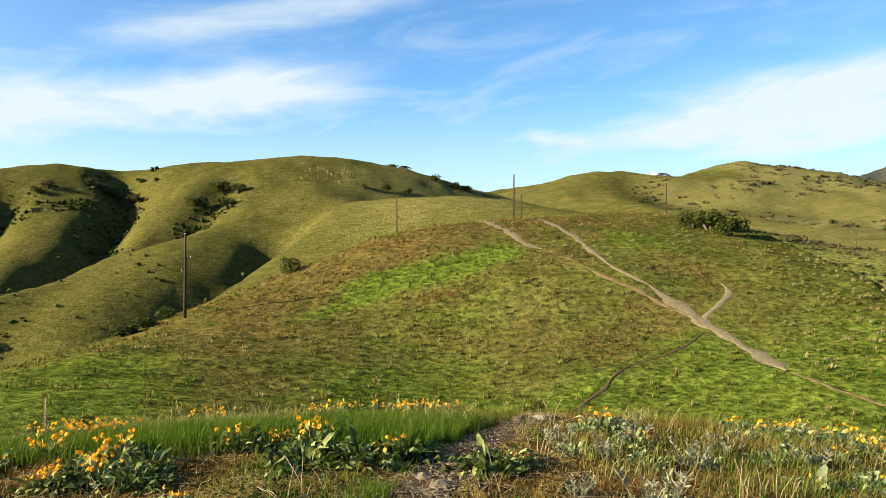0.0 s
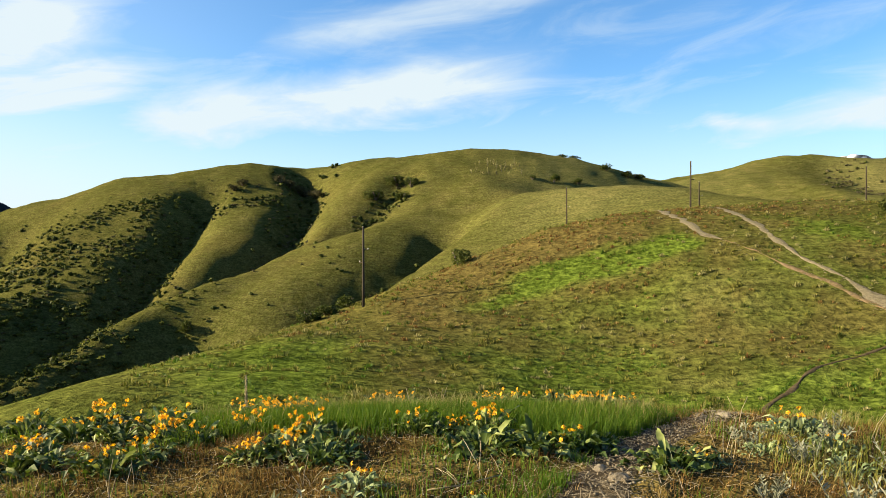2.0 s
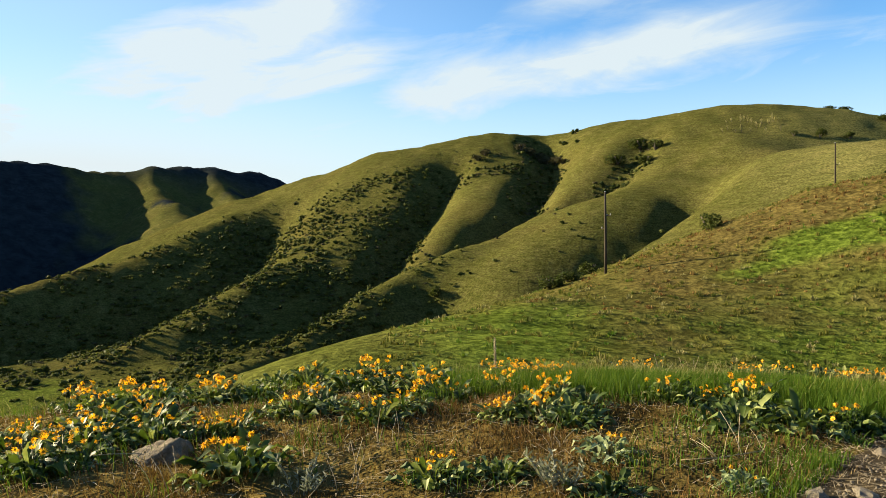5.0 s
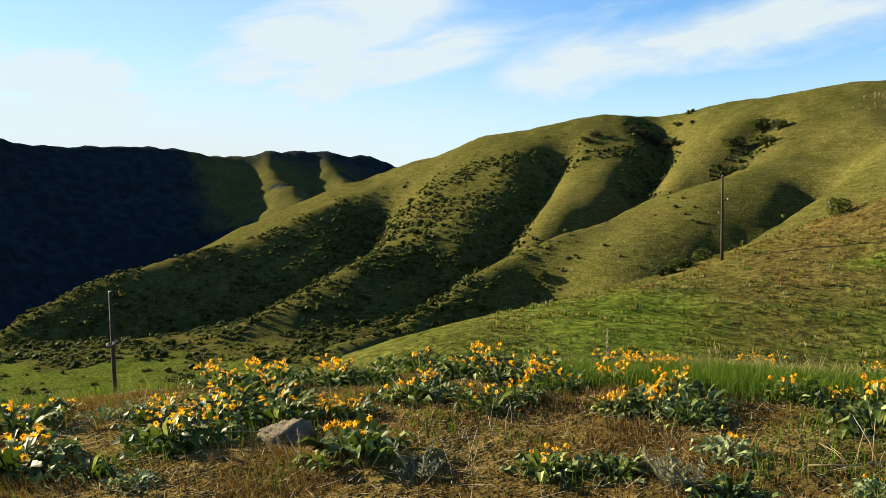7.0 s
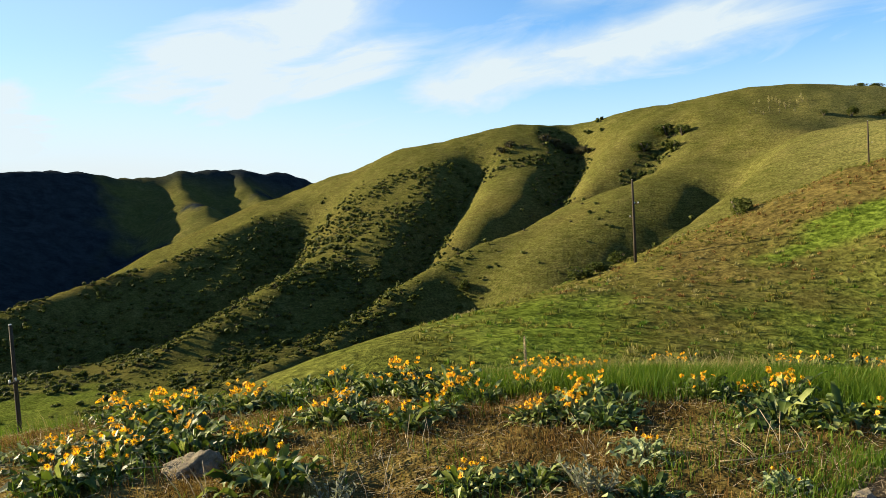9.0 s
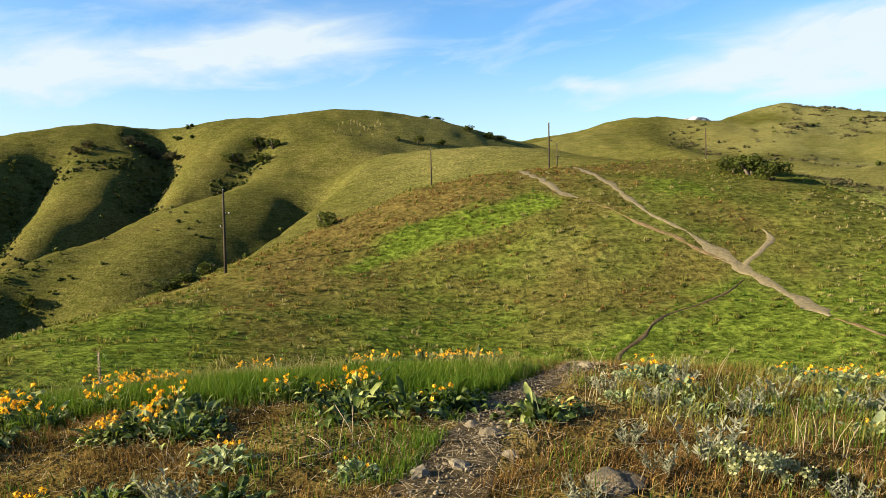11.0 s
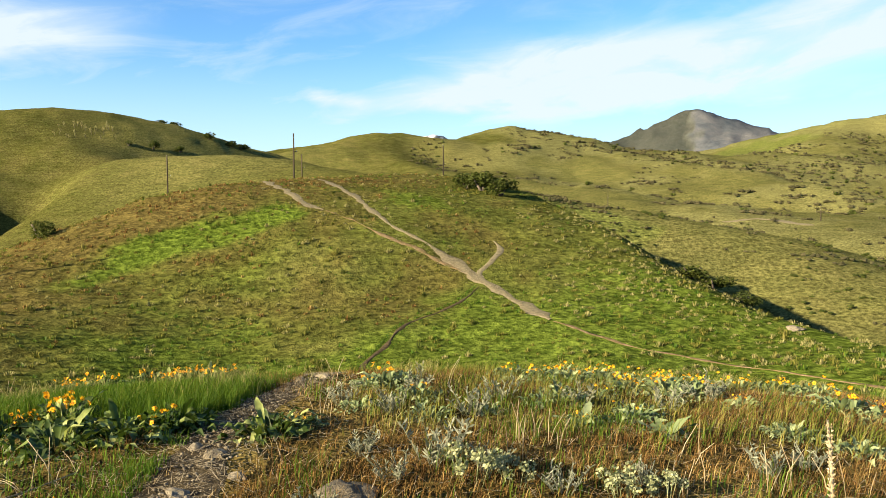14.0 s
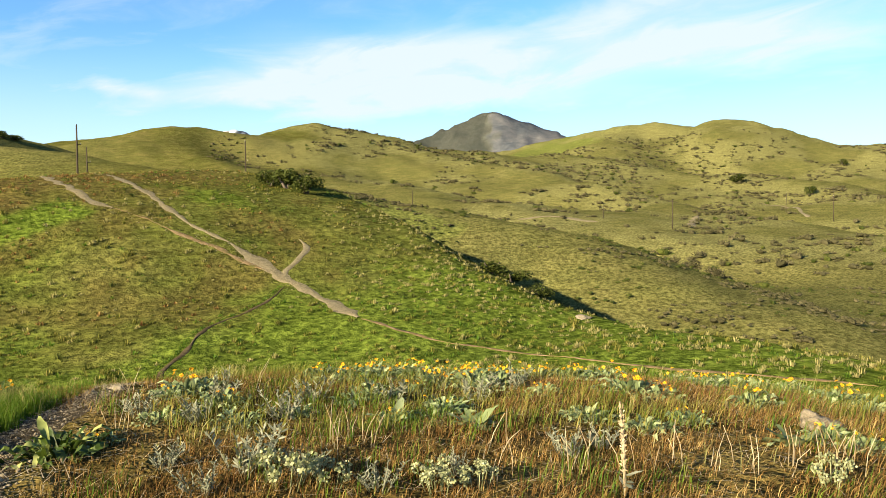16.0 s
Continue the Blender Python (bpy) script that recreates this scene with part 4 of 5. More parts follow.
WEST = [("some", -6.80, 2.52, 0.61), ("some", -5.59, 2.00, 0.65), ("leafy", -5.14, 2.26, 0.33), ("pale", -4.69, 2.33, 0.31), ("greyleaf", -6.71, 3.17, 0.46),
        ("greyleaf", -6.82, 3.53, 0.47), ("rim", -7.40, 3.07, 0.37), ("rim", -7.55, 2.69, 0.37), ("rim", -7.36, 2.40, 0.30), ("some", -5.28, 2.94, 0.56),
        ("some", -5.58, 3.56, 0.56), ("bloom", -5.83, 2.26, 0.24), ("some", -6.12, 3.28, 0.43)]
EAST = [("palebloom", 1.71, 8.27, 0.65), ("pale", 1.82, 7.24, 0.52), ("palebloom", 3.56, 8.97, 0.33), ("palebloom", 3.86, 8.24, 0.56), ("palebloom", 4.34, 8.29, 0.72),
        ("pale", 3.27, 7.14, 0.45), ("broad", 2.88, 5.86, 0.56), ("palebloom", 4.19, 7.33, 0.52), ("palebloom", 4.46, 7.07, 0.64), ("palebloom", 4.64, 6.80, 0.50),
        ("broad", 3.23, 5.16, 0.76), ("pale", 3.37, 5.86, 0.52), ("leafy", 0.38, 6.30, 0.51), ("pale", 0.66, 6.40, 0.35)]
FAR_EAST = [("pale", 2.88, 5.84, 0.35), ("palebloom", 5.33, 5.66, 0.60), ("palebloom", 6.15, 4.87, 0.54), ("broad", 5.05, 3.71, 0.61), ("palebloom", 7.37, 4.73, 0.60),
            ("pale", 5.30, 3.27, 0.39), ("pale", 4.94, 4.56, 0.42), ("pale", 4.62, 6.09, 0.44), ("greyleaf", 4.18, 5.01, 0.30), ("palebloom", 5.52, 5.41, 0.42)]
for spots in (CROWN, MIDST, BELT, WEST, EAST, FAR_EAST):
    for style, x, y, across in spots:
        plant_at(style, x, y, across)
# The flowering rim of the knoll, where the slope falls away: bearing, distance.
RIM = [(26.8, 9.8), (25.1, 9.1), (23.7, 8.7), (17.0, 10.3), (8.9, 9.6), (3.7, 10.3), (2.1, 9.9), (0.7, 9.9), (26.3, 9.9), (24.6, 9.0), (8.2, 9.9), (2.3, 9.9), (-22.0, 9.2), (-24.5, 9.1), (-28.2, 9.3), (-30.7, 8.9), (-33.2, 9.2), (-36.1, 9.1), (-38.4, 9.1), (-41.1, 9.1), (-47.8, 9.6), (-49.7, 9.7), (-53.4, 10.5)]
for bearing, dist in RIM:
    for step in ((-0.35, 0.0), (0.35, 0.25)):
        b = bearing + step[0] * 3
        plant_at("rim" if bearing > -15 else "palerim", -math.sin(radians(b)) * (dist + step[1]), math.cos(radians(b)) * (dist + step[1]), rng.uniform(0.36, 0.5))
for k in range(15):
    b, dist = rng.uniform(-60, -9), rng.uniform(5.9, 9.0)
    plant_at("greyleaf" if k % 3 else "pale", -math.sin(radians(b)) * dist, math.cos(radians(b)) * dist, rng.uniform(0.36, 0.5))

# ---- stones ----
def stone_mesh(seed, flat=0.6, rough=0.35, level=3):
    bm = bmesh.new()
    bmesh.ops.create_icosphere(bm, subdivisions=level, radius=0.5)
    off = Vector((seed * 3.7, seed * 1.3, seed * 2.1))
    for v in bm.verts:
        p = v.co.normalized()
        k = 1 + rough * noise.noise(p * 1.3 + off) + 0.4 * rough * noise.noise(p * 3.1 + off) + 0.2 * rough * noise.noise(p * 7 + off)
        v.co = Vector((p.x * 0.5 * k, p.y * 0.42 * k, p.z * 0.5 * flat * k))
    for f in bm.faces:
        f.smooth = level > 2
    me = bpy.data.meshes.new("stone")
    bm.to_mesh(me)
    bm.free()
    me.materials.append(STONE)
    return me


BOULDERS = [stone_mesh(i, f, 0.5, 4) for i, f in ((1, 0.62), (2, 0.24))]
PEBBLES = [stone_mesh(i, 0.6, 0.5, 2) for i in range(5, 10)]
CHIPS = [stone_mesh(i, 0.6, 0.5, 1) for i in range(15, 19)]
for me, x, y, across, turn, words in (
        (BOULDERS[0], -4.75, 3.66, 0.40, 0.4, "grey lichened boulder among balsamroot leaves"),
        (BOULDERS[1], 0.72, 4.58, 0.34, 0.9, "flat pale rock half sunk in grass beside the path"),
        (BOULDERS[0], 5.80, 3.97, 0.32, 2.0, "grey weathered rock under woolly leaves"),
        (BOULDERS[1], 43.6, 49.7, 1.3, 0.2, "pale rock on the grassy shoulder"),
        (PEBBLES[0], 0.00, 5.73, 0.17, 0.3, "angular stone on the gravelly path"),
        (PEBBLES[1], -0.47, 4.73, 0.15, 1.3, "angular stone on the gravelly path"),
        (PEBBLES[2], -0.23, 4.89, 0.15, 2.3, "angular stone on the gravelly path"),
        (PEBBLES[3], -0.16, 6.03, 0.14, 0.9, "angular stone on the gravelly path"),
        (PEBBLES[4], 0.12, 5.2, 0.12, 0.1, "angular stone on the gravelly path"),
        (PEBBLES[0], 1.17, 9.2, 0.18, 1.9, "pale stone at the path's brink"),
        (PEBBLES[1], 0.9, 9.0, 0.14, 1.2, "pale stone at the path's brink")):
    o = tagged(new("boulder" if across > 0.3 else "stone", me), words, "rock", "" if across > 0.3 else "stones on the path")
    o.matrix_basis = Matrix.LocRotScale((x, y, ground_z(x, y) + 0.06 * across), Euler((0.1, -0.1, turn)), (across, across, across))


def scattered(name, template, spots, label, material, category="plant", smooth=True):
    """Many small pieces of one kind as one mesh. spots: rows of x, y, z, size, turn, tilt."""
    verts, faces = template
    n, m = len(spots), len(verts)
    c, s = np.cos(spots[:, 4])[:, None], np.sin(spots[:, 4])[:, None]
    size = spots[:, 3][:, None]
    x, y, z = (verts[:, k][None] * size for k in range(3))
    z = z * spots[:, 5][:, None]
    v = np.stack([x * c - y * s + spots[:, 0][:, None], x * s + y * c + spots[:, 1][:, None], z + spots[:, 2][:, None]], -1).reshape(-1, 3)
    f = (faces[None] + (np.arange(n) * m)[:, None, None]).reshape(-1, faces.shape[1])
    me = grid_mesh(name, v, f, smooth)
    me.materials.append(material)
    return tagged(new(name, me), label, category, kind="stuff")


def as_arrays(me):
    v = np.array([p.co[:] for p in me.vertices])
    f = np.array([p.vertices[:] for p in me.polygons])
    return v, f


dice = np.random.RandomState(5)


def near_path_spots(count, reach, low, high):
    line = smooth_line([(x, y, 0) for x, y in PATHS["near"][:-2]], 8)
    k = dice.randint(0, len(line), count)
    x = line[k, 0] + dice.normal(0, reach, count)
    y = line[k, 1] + dice.uniform(-0.2, 0.2, count)
    size = low * (high / low) ** dice.rand(count) ** 1.6
    return np.stack([x, y, height(x, y) + 0.02 + 0.1 * size, size, dice.uniform(0, 6.3, count), dice.uniform(0.6, 1.2, count)], -1)


for me in CHIPS[:3]:
    scattered("gravel", as_arrays(me), near_path_spots(520, 0.16, 0.008, 0.042), "loose tan gravel on the footpath", STONE, "gravel")
v, f = as_arrays(CHIPS[3])
line = np.vstack([smooth_line([(x, y, 0) for x, y in PATHS[key]], 10) for key in ("left", "right")])
k = dice.randint(0, len(line), 900)
gx, gy = line[k, 0] + dice.normal(0, 0.5, 900), line[k, 1] + dice.normal(0, 0.6, 900)
scattered("gravel", (v, f), np.stack([gx, gy, height(gx, gy) + 0.08, dice.uniform(0.04, 0.15, 900), dice.uniform(0, 6.3, 900), np.full(900, 0.8)], -1), "stones strewn along the hill path", STONE, "gravel")


def litter(count):
    """Dead straws lying flat about the path and in the dry grass."""
    n = count
    d, b = np.sqrt(dice.uniform(3.5 ** 2, 9.5 ** 2, n)), dice.uniform(-62, 70, n)
    x, y = -np.sin(np.radians(b)) * d, np.cos(np.radians(b)) * d
    on = n // 9
    line = smooth_line([(p, q, 0) for p, q in PATHS["near"][:-2]], 8)
    k = dice.randint(0, len(line), on)
    x[:on], y[:on] = line[k, 0] + dice.normal(0, 0.25, on), line[k, 1] + dice.uniform(-0.2, 0.2, on)
    a, long = dice.uniform(0, math.tau, n), dice.uniform(0.05, 0.26, n)
    ux, uy = np.cos(a) * long / 2, np.sin(a) * long / 2
    w = dice.uniform(0.0015, 0.004, n)
    z1, z2 = height(x - ux, y - uy) + dice.uniform(0.012, 0.04, n), height(x + ux, y + uy) + dice.uniform(0.012, 0.07, n)
    sx, sy = -np.sin(a) * w, np.cos(a) * w
    v = np.stack([np.stack([x - ux - sx, y - uy - sy, z1], -1), np.stack([x - ux + sx, y - uy + sy, z1], -1), np.stack([x + ux, y + uy, z2], -1)], 1).reshape(-1, 3)
    me = grid_mesh("straw_litter", v, np.arange(3 * n).reshape(-1, 3))
    me.materials.append(DEAD)
    return tagged(new("straw_litter", me), "bleached dead straws lying on the ground", "straw", kind="stuff")


litter(9000)


# ---- grasses ----
def blades(name, x, y, tall, wide, lean, material, label, category="grass", heads=False):
    """Many thin bent blades as one mesh, three triangles each."""
    n = len(x)
    z = height(x, y)
    a = dice.uniform(0, math.tau, n)
    wind = radians(-70) + dice.normal(0, 0.9, n)
    bend = lean * tall * dice.uniform(0.2, 1.3, n)
    ux, uy = np.cos(a) * wide / 2, np.sin(a) * wide / 2
    bx, by = np.cos(wind) * bend, np.sin(wind) * bend
    base = np.stack([x, y, z - 0.02], -1)
    side = np.stack([ux, uy, 0 * ux], -1)
    mid = base + np.stack([bx * 0.3, by * 0.3, tall * 0.55], -1)
    tip = base + np.stack([bx, by, tall * np.sqrt(np.clip(1 - (bend / tall) ** 2 * 0.5, 0.2, 1))], -1)
    mside = side * (1.6 if heads else 0.8)
    v = np.stack([base - side, base + side, mid - mside * 0.9, mid + mside * 0.9, tip], 1).reshape(-1, 3)
    k = (np.arange(n) * 5)[:, None]
    f = np.concatenate([k + np.array([[0, 1, 3]]), k + np.array([[0, 3, 2]]), k + np.array([[2, 3, 4]])], 1).reshape(-1, 3)
    me = grid_mesh(name, v, f)
    me.materials.append(material)
    return tagged(new(name, me), label, category, kind="stuff")


def knoll_spots(count, low, high, left, right, keep):
    """Random places on the knoll by distance and bearing, thinned by keep(x, y, d, b)."""
    d = np.sqrt(dice.uniform(low ** 2, high ** 2, count))
    b = dice.uniform(right, left, count)
    x, y = -np.sin(np.radians(b)) * d, np.cos(np.radians(b)) * d
    k = dice.rand(count) < keep(x, y, d, b)
    return x[k], y[k]


NEAR_LINE = smooth_line([(x, y, 0) for x, y in PATHS["near"]], 4)


def off_path(x, y, clear=0.28):
    return ramp(0.6 * clear, clear, line_distance(NEAR_LINE, x, y) + 0.22 * fbm(x * 2.2, y * 2.2, 2, 71))


def clumped(x, y, size, seed, low=-0.3, high=0.4):
    return ramp(low, high, fbm(x / size, y / size, 3, seed))


x, y = knoll_spots(320000, 3.3, 11.5, 76, -70, lambda x, y, d, b: off_path(x, y) * (1 - 0.85 * lush_band(x, y)) * (0.25 + 0.75 * clumped(x, y, 0.7, 72)) * (1 - 0.35 * ramp(8, 11, d)))
blades("dry_grass", x, y, dice.uniform(0.03, 0.12, len(x)) * (0.7 + 0.6 * clumped(x, y, 1.5, 73)), dice.uniform(0.0028, 0.0065, len(x)), 0.7, DRY_BLADE, "short reddish-brown dry cheatgrass")
x, y = knoll_spots(26000, 0.5, 7.0, 284, -76, lambda x, y, d, b: off_path(x, y) * (0.25 + 0.75 * clumped(x, y, 0.7, 72)) * np.maximum(ramp(3.4, 3.2, d), ramp(74, 80, b)))
blades("dry_grass", x, y, dice.uniform(0.03, 0.10, len(x)), dice.uniform(0.005, 0.010, len(x)), 0.7, DRY_BLADE, "short dry cheatgrass trodden round the path")
x, y = knoll_spots(70000, 6.5, 10.2, 38, -6, lambda x, y, d, b: off_path(x, y, 0.42) * lush_band(x, y))
blades("tall_grass", x, y, dice.uniform(0.10, 0.30, len(x)) * ramp(11.5, 7.5, np.hypot(x, y)), dice.uniform(0.004, 0.008, len(x)), 0.45, LUSH_BLADE, "dense belt of tall fresh green grass")
n = 4000
k, u = dice.randint(0, len(NEAR_LINE) - 12, n), dice.rand(n)
side = np.abs(dice.normal(0, 0.22, n)) + 0.26
x = NEAR_LINE[k, 0] * (1 - u) + NEAR_LINE[k + 1, 0] * u - side
y = NEAR_LINE[k, 1] * (1 - u) + NEAR_LINE[k + 1, 1] * u + dice.normal(0, 0.1, n)
k = dice.rand(n) < clumped(x, y, 0.4, 78, -0.4, 0.1)
x, y = x[k], y[k]
blades("path_edge_grass", x, y, dice.uniform(0.05, 0.15, len(x)), dice.uniform(0.005, 0.010, len(x)), 0.5, LUSH_BLADE, "rank green grass hanging over the path's edge")
x, y = knoll_spots(60000, 3.4, 12, 76, -70, lambda x, y, d, b: off_path(x, y, 0.36) * (1 - lush_band(x, y)) * clumped(x, y, 0.5, 74, 0.05, 0.5) * 0.8)
blades("green_tuft_grass", x, y, dice.uniform(0.08, 0.24, len(x)), dice.uniform(0.004, 0.008, len(x)), 0.5, LUSH_BLADE, "small fresh green grass tufts among dry grass")
x, y = knoll_spots(60000, 3.6, 12, 70, -70, lambda x, y, d, b: off_path(x, y, 0.45) * clumped(x, y, 0.45, 75, 0.15, 0.6) * (0.08 + 0.18 * ramp(-4, -14, b) * ramp(5.0, 6.5, d) + 0.4 * ramp(8.5, 10, d)))
blades("straw_grass", x, y, dice.uniform(0.10, 0.30, len(x)), dice.uniform(0.002, 0.0045, len(x)), 0.8, STRAW, "pale straw-coloured bunch grass leaning in the wind", heads=True)
x, y = knoll_spots(20000, 7.5, 11.5, 38, -3, lambda x, y, d, b: lush_band(x, y) * clumped(x, y, 0.6, 77, -0.1, 0.4) * ramp(7.5, 9.5, d))
blades("straw_grass", x, y, dice.uniform(0.16, 0.34, len(x)), dice.uniform(0.0025, 0.005, len(x)), 0.7, STRAW, "pale seeding grass heads above the green belt", heads=True)
x, y = knoll_spots(22000, 6.0, 11.5, -6, -70, lambda x, y, d, b: clumped(x, y, 0.8, 76, -0.3, 0.3) * 0.8)
blades("rim_grass", x, y, dice.uniform(0.08, 0.24, len(x)), dice.uniform(0.005, 0.010, len(x)), 0.5, OLIVE_BLADE, "olive green grass along the knoll's rim")


def tuft_template(count, seed, spread):
    """A rounded bunch of grass, about 1 m across at size 1."""
    r = np.random.RandomState(seed)
    v, f = [], []
    for k in range(count):
        a, out = k * 2.399 + r.uniform(-0.5, 0.5), math.sqrt((k + r.uniform(0.1, 0.9)) / count) * spread
        ca, sa_ = math.cos(a), math.sin(a)
        w, h = r.uniform(0.025, 0.06), r.uniform(0.42, 0.7) * (1.1 - 0.75 * (out / spread) ** 2)
        i = len(v)
        root = out * 0.6
        v += [(ca * root - sa_ * w, sa_ * root + ca * w, -0.15), (ca * root + sa_ * w, sa_ * root - ca * w, -0.15), (ca * out * 0.9 - sa_ * w, sa_ * out * 0.9 + ca * w, 0.6 * h),
              (ca * out * 0.9 + sa_ * w, sa_ * out * 0.9 - ca * w, 0.6 * h), (ca * out * 1.2, sa_ * out * 1.2, h)]
        f += [(i, i + 1, i + 3), (i, i + 3, i + 2), (i + 2, i + 3, i + 4)]
    return np.array(v), np.array(f)


def hill_spots(count, low, high, left, right, keep, small, large):
    d = np.sqrt(dice.uniform(low ** 2, high ** 2, count))
    b = dice.uniform(right, left, count)
    x, y = -np.sin(np.radians(b)) * d, np.cos(np.radians(b)) * d
    k = dice.rand(count) < keep(x, y)
    x, y = x[k], y[k]
    n = len(x)
    return np.stack([x, y, height(x, y), dice.uniform(small, large, n), dice.uniform(0, 6.3, n), dice.uniform(0.5, 1.0, n)], -1)


OTHER_LINES = [smooth_line([(x, y, 0) for x, y in PATHS[key]], 2) for key in ("left", "right", "loop", "down", "away")]


def off_trails(x, y):
    near = np.full(x.shape, 1e9)
    for line in OTHER_LINES:
        near = np.minimum(near, line_distance(line, x, y))
    return ramp(0.6, 1.3, near)


FACE = lambda x, y: ramp(165, 150, np.hypot(x, y)) * off_trails(x, y) * ramp(5, 1, outside(CRESTS["shoulder"][::2], x, y))
scattered("hill_tuft", tuft_template(20, 1, 0.5), hill_spots(19000, 34, 165, 36, -66, lambda x, y: FACE(x, y) * (0.1 + 0.9 * clumped(x, y, 4, 81, -0.1, 0.35)) * ramp(280, 60, np.hypot(x, y)), 0.3, 0.85),
          "olive and tan grass tufts all over the facing hill", OLIVE_BLADE, "grass")
scattered("hill_tuft", tuft_template(14, 2, 0.5), hill_spots(10000, 34, 130, 36, -66, lambda x, y: FACE(x, y) * cover_masks(x, y)["lush"] * 0.8 * clumped(x, y, 3, 83), 0.3, 0.8),
          "bright green grass tufts on the facing hill", LUSH_BLADE, "grass")
scattered("hill_tuft", tuft_template(22, 3, 0.5), hill_spots(9000, 36, 150, 36, -66, lambda x, y: FACE(x, y) * clumped(x, y, 6, 82, -0.1, 0.4) * (0.3 + 0.55 * ramp(-18, -40, bearing_of(x, y))), 0.35, 0.95),
          "pale straw bunch grass dotted over the facing hill", STRAW, "grass")
scattered("hill_tuft", tuft_template(14, 4, 0.5), hill_spots(9000, 60, 165, 26, -22, lambda x, y: FACE(x, y) * cover_masks(x, y)["dry"] * clumped(x, y, 3, 87, -0.2, 0.4), 0.3, 0.8),
          "reddish-brown dry grass tufts near the hilltop", DRY_BLADE, "grass")
scattered("hill_tuft", tuft_template(14, 5, 0.5), hill_spots(5500, 40, 150, 30, -60, lambda x, y: FACE(x, y) * clumped(x, y, 5, 84, 0.1, 0.6), 0.3, 0.9),
          "dark green forb clumps on the facing hill", OAK, "plant")


def fringe(line, count, spread, offset, small, large):
    """Places strewn along a line, offset to its left."""
    k = dice.randint(0, len(line) - 1, count)
    u = dice.rand(count)[:, None]
    p = line[k, :2] * (1 - u) + line[k + 1, :2] * u
    way = line[k + 1, :2] - line[k, :2]
    way /= np.hypot(way[:, 0], way[:, 1])[:, None] + 1e-9
    off = (offset + dice.normal(0, spread, count))[:, None]
    x, y = p[:, 0] - way[:, 1] * off[:, 0], p[:, 1] + way[:, 0] * off[:, 0]
    return np.stack([x, y, height(x, y), dice.uniform(small, large, count), dice.uniform(0, 6.3, count), dice.uniform(0.6, 1.0, count)], -1)


SHOULDER = CRESTS["shoulder"]
rim_spots = fringe(SHOULDER[16:], 480, 4.0, -2.5, 0.3, 0.7)
scattered("hill_tuft", tuft_template(15, 6, 0.65), rim_spots, "pale straw bunch grass along the shoulder's crest", STRAW, "grass")
TRACK = smooth_line([(x, y, 0) for x, y in PATHS["down"][:7]], 4)
scattered("hill_tuft", tuft_template(12, 7, 0.5), fringe(TRACK, 240, 0.12, -0.5, 0.2, 0.42), "dark grass overhanging the narrow track", LUSH_BLADE, "grass")
scattered("hill_tuft", tuft_template(12, 8, 0.5), fringe(TRACK, 120, 0.15, 0.5, 0.15, 0.3), "grass along the narrow track", LUSH_BLADE, "grass")


# ---- brush and shrubs ----
def clump_template(leaves, seed, high=0.75, size=0.2):
    """Leaf sprays filling a rounded lumpy crown of radius about 0.5."""
    r = np.random.RandomState(seed)
    lobes = [(r.uniform(-0.28, 0.28), r.uniform(-0.28, 0.28), r.uniform(0.2, 0.5) * high, r.uniform(0.18, 0.3)) for _ in range(6)]
    v, f = [], []
    for k in range(leaves):
        lx, ly, lz, lr = lobes[k % 6]
        p = r.normal(0, 1, 3)
        p = p / np.linalg.norm(p) * lr * r.uniform(0.55, 1.05)
        c = np.array([lx + p[0], ly + p[1], max(lz + p[2] * high, 0.02)])
        a = r.normal(0, 1, 3)
        a /= np.linalg.norm(a)
        b = np.cross(a, r.normal(0, 1, 3))
        b /= np.linalg.norm(b)
        s = size * r.uniform(0.5, 1.1)
        i = len(v)
        v += [tuple(c - a * s * 0.5), tuple(c + b * s * 0.3), tuple(c + a * s * 0.5), tuple(c - b * s * 0.3)]
        f += [(i, i + 1, i + 2, i + 3)]
    return np.array(v), np.array(f)


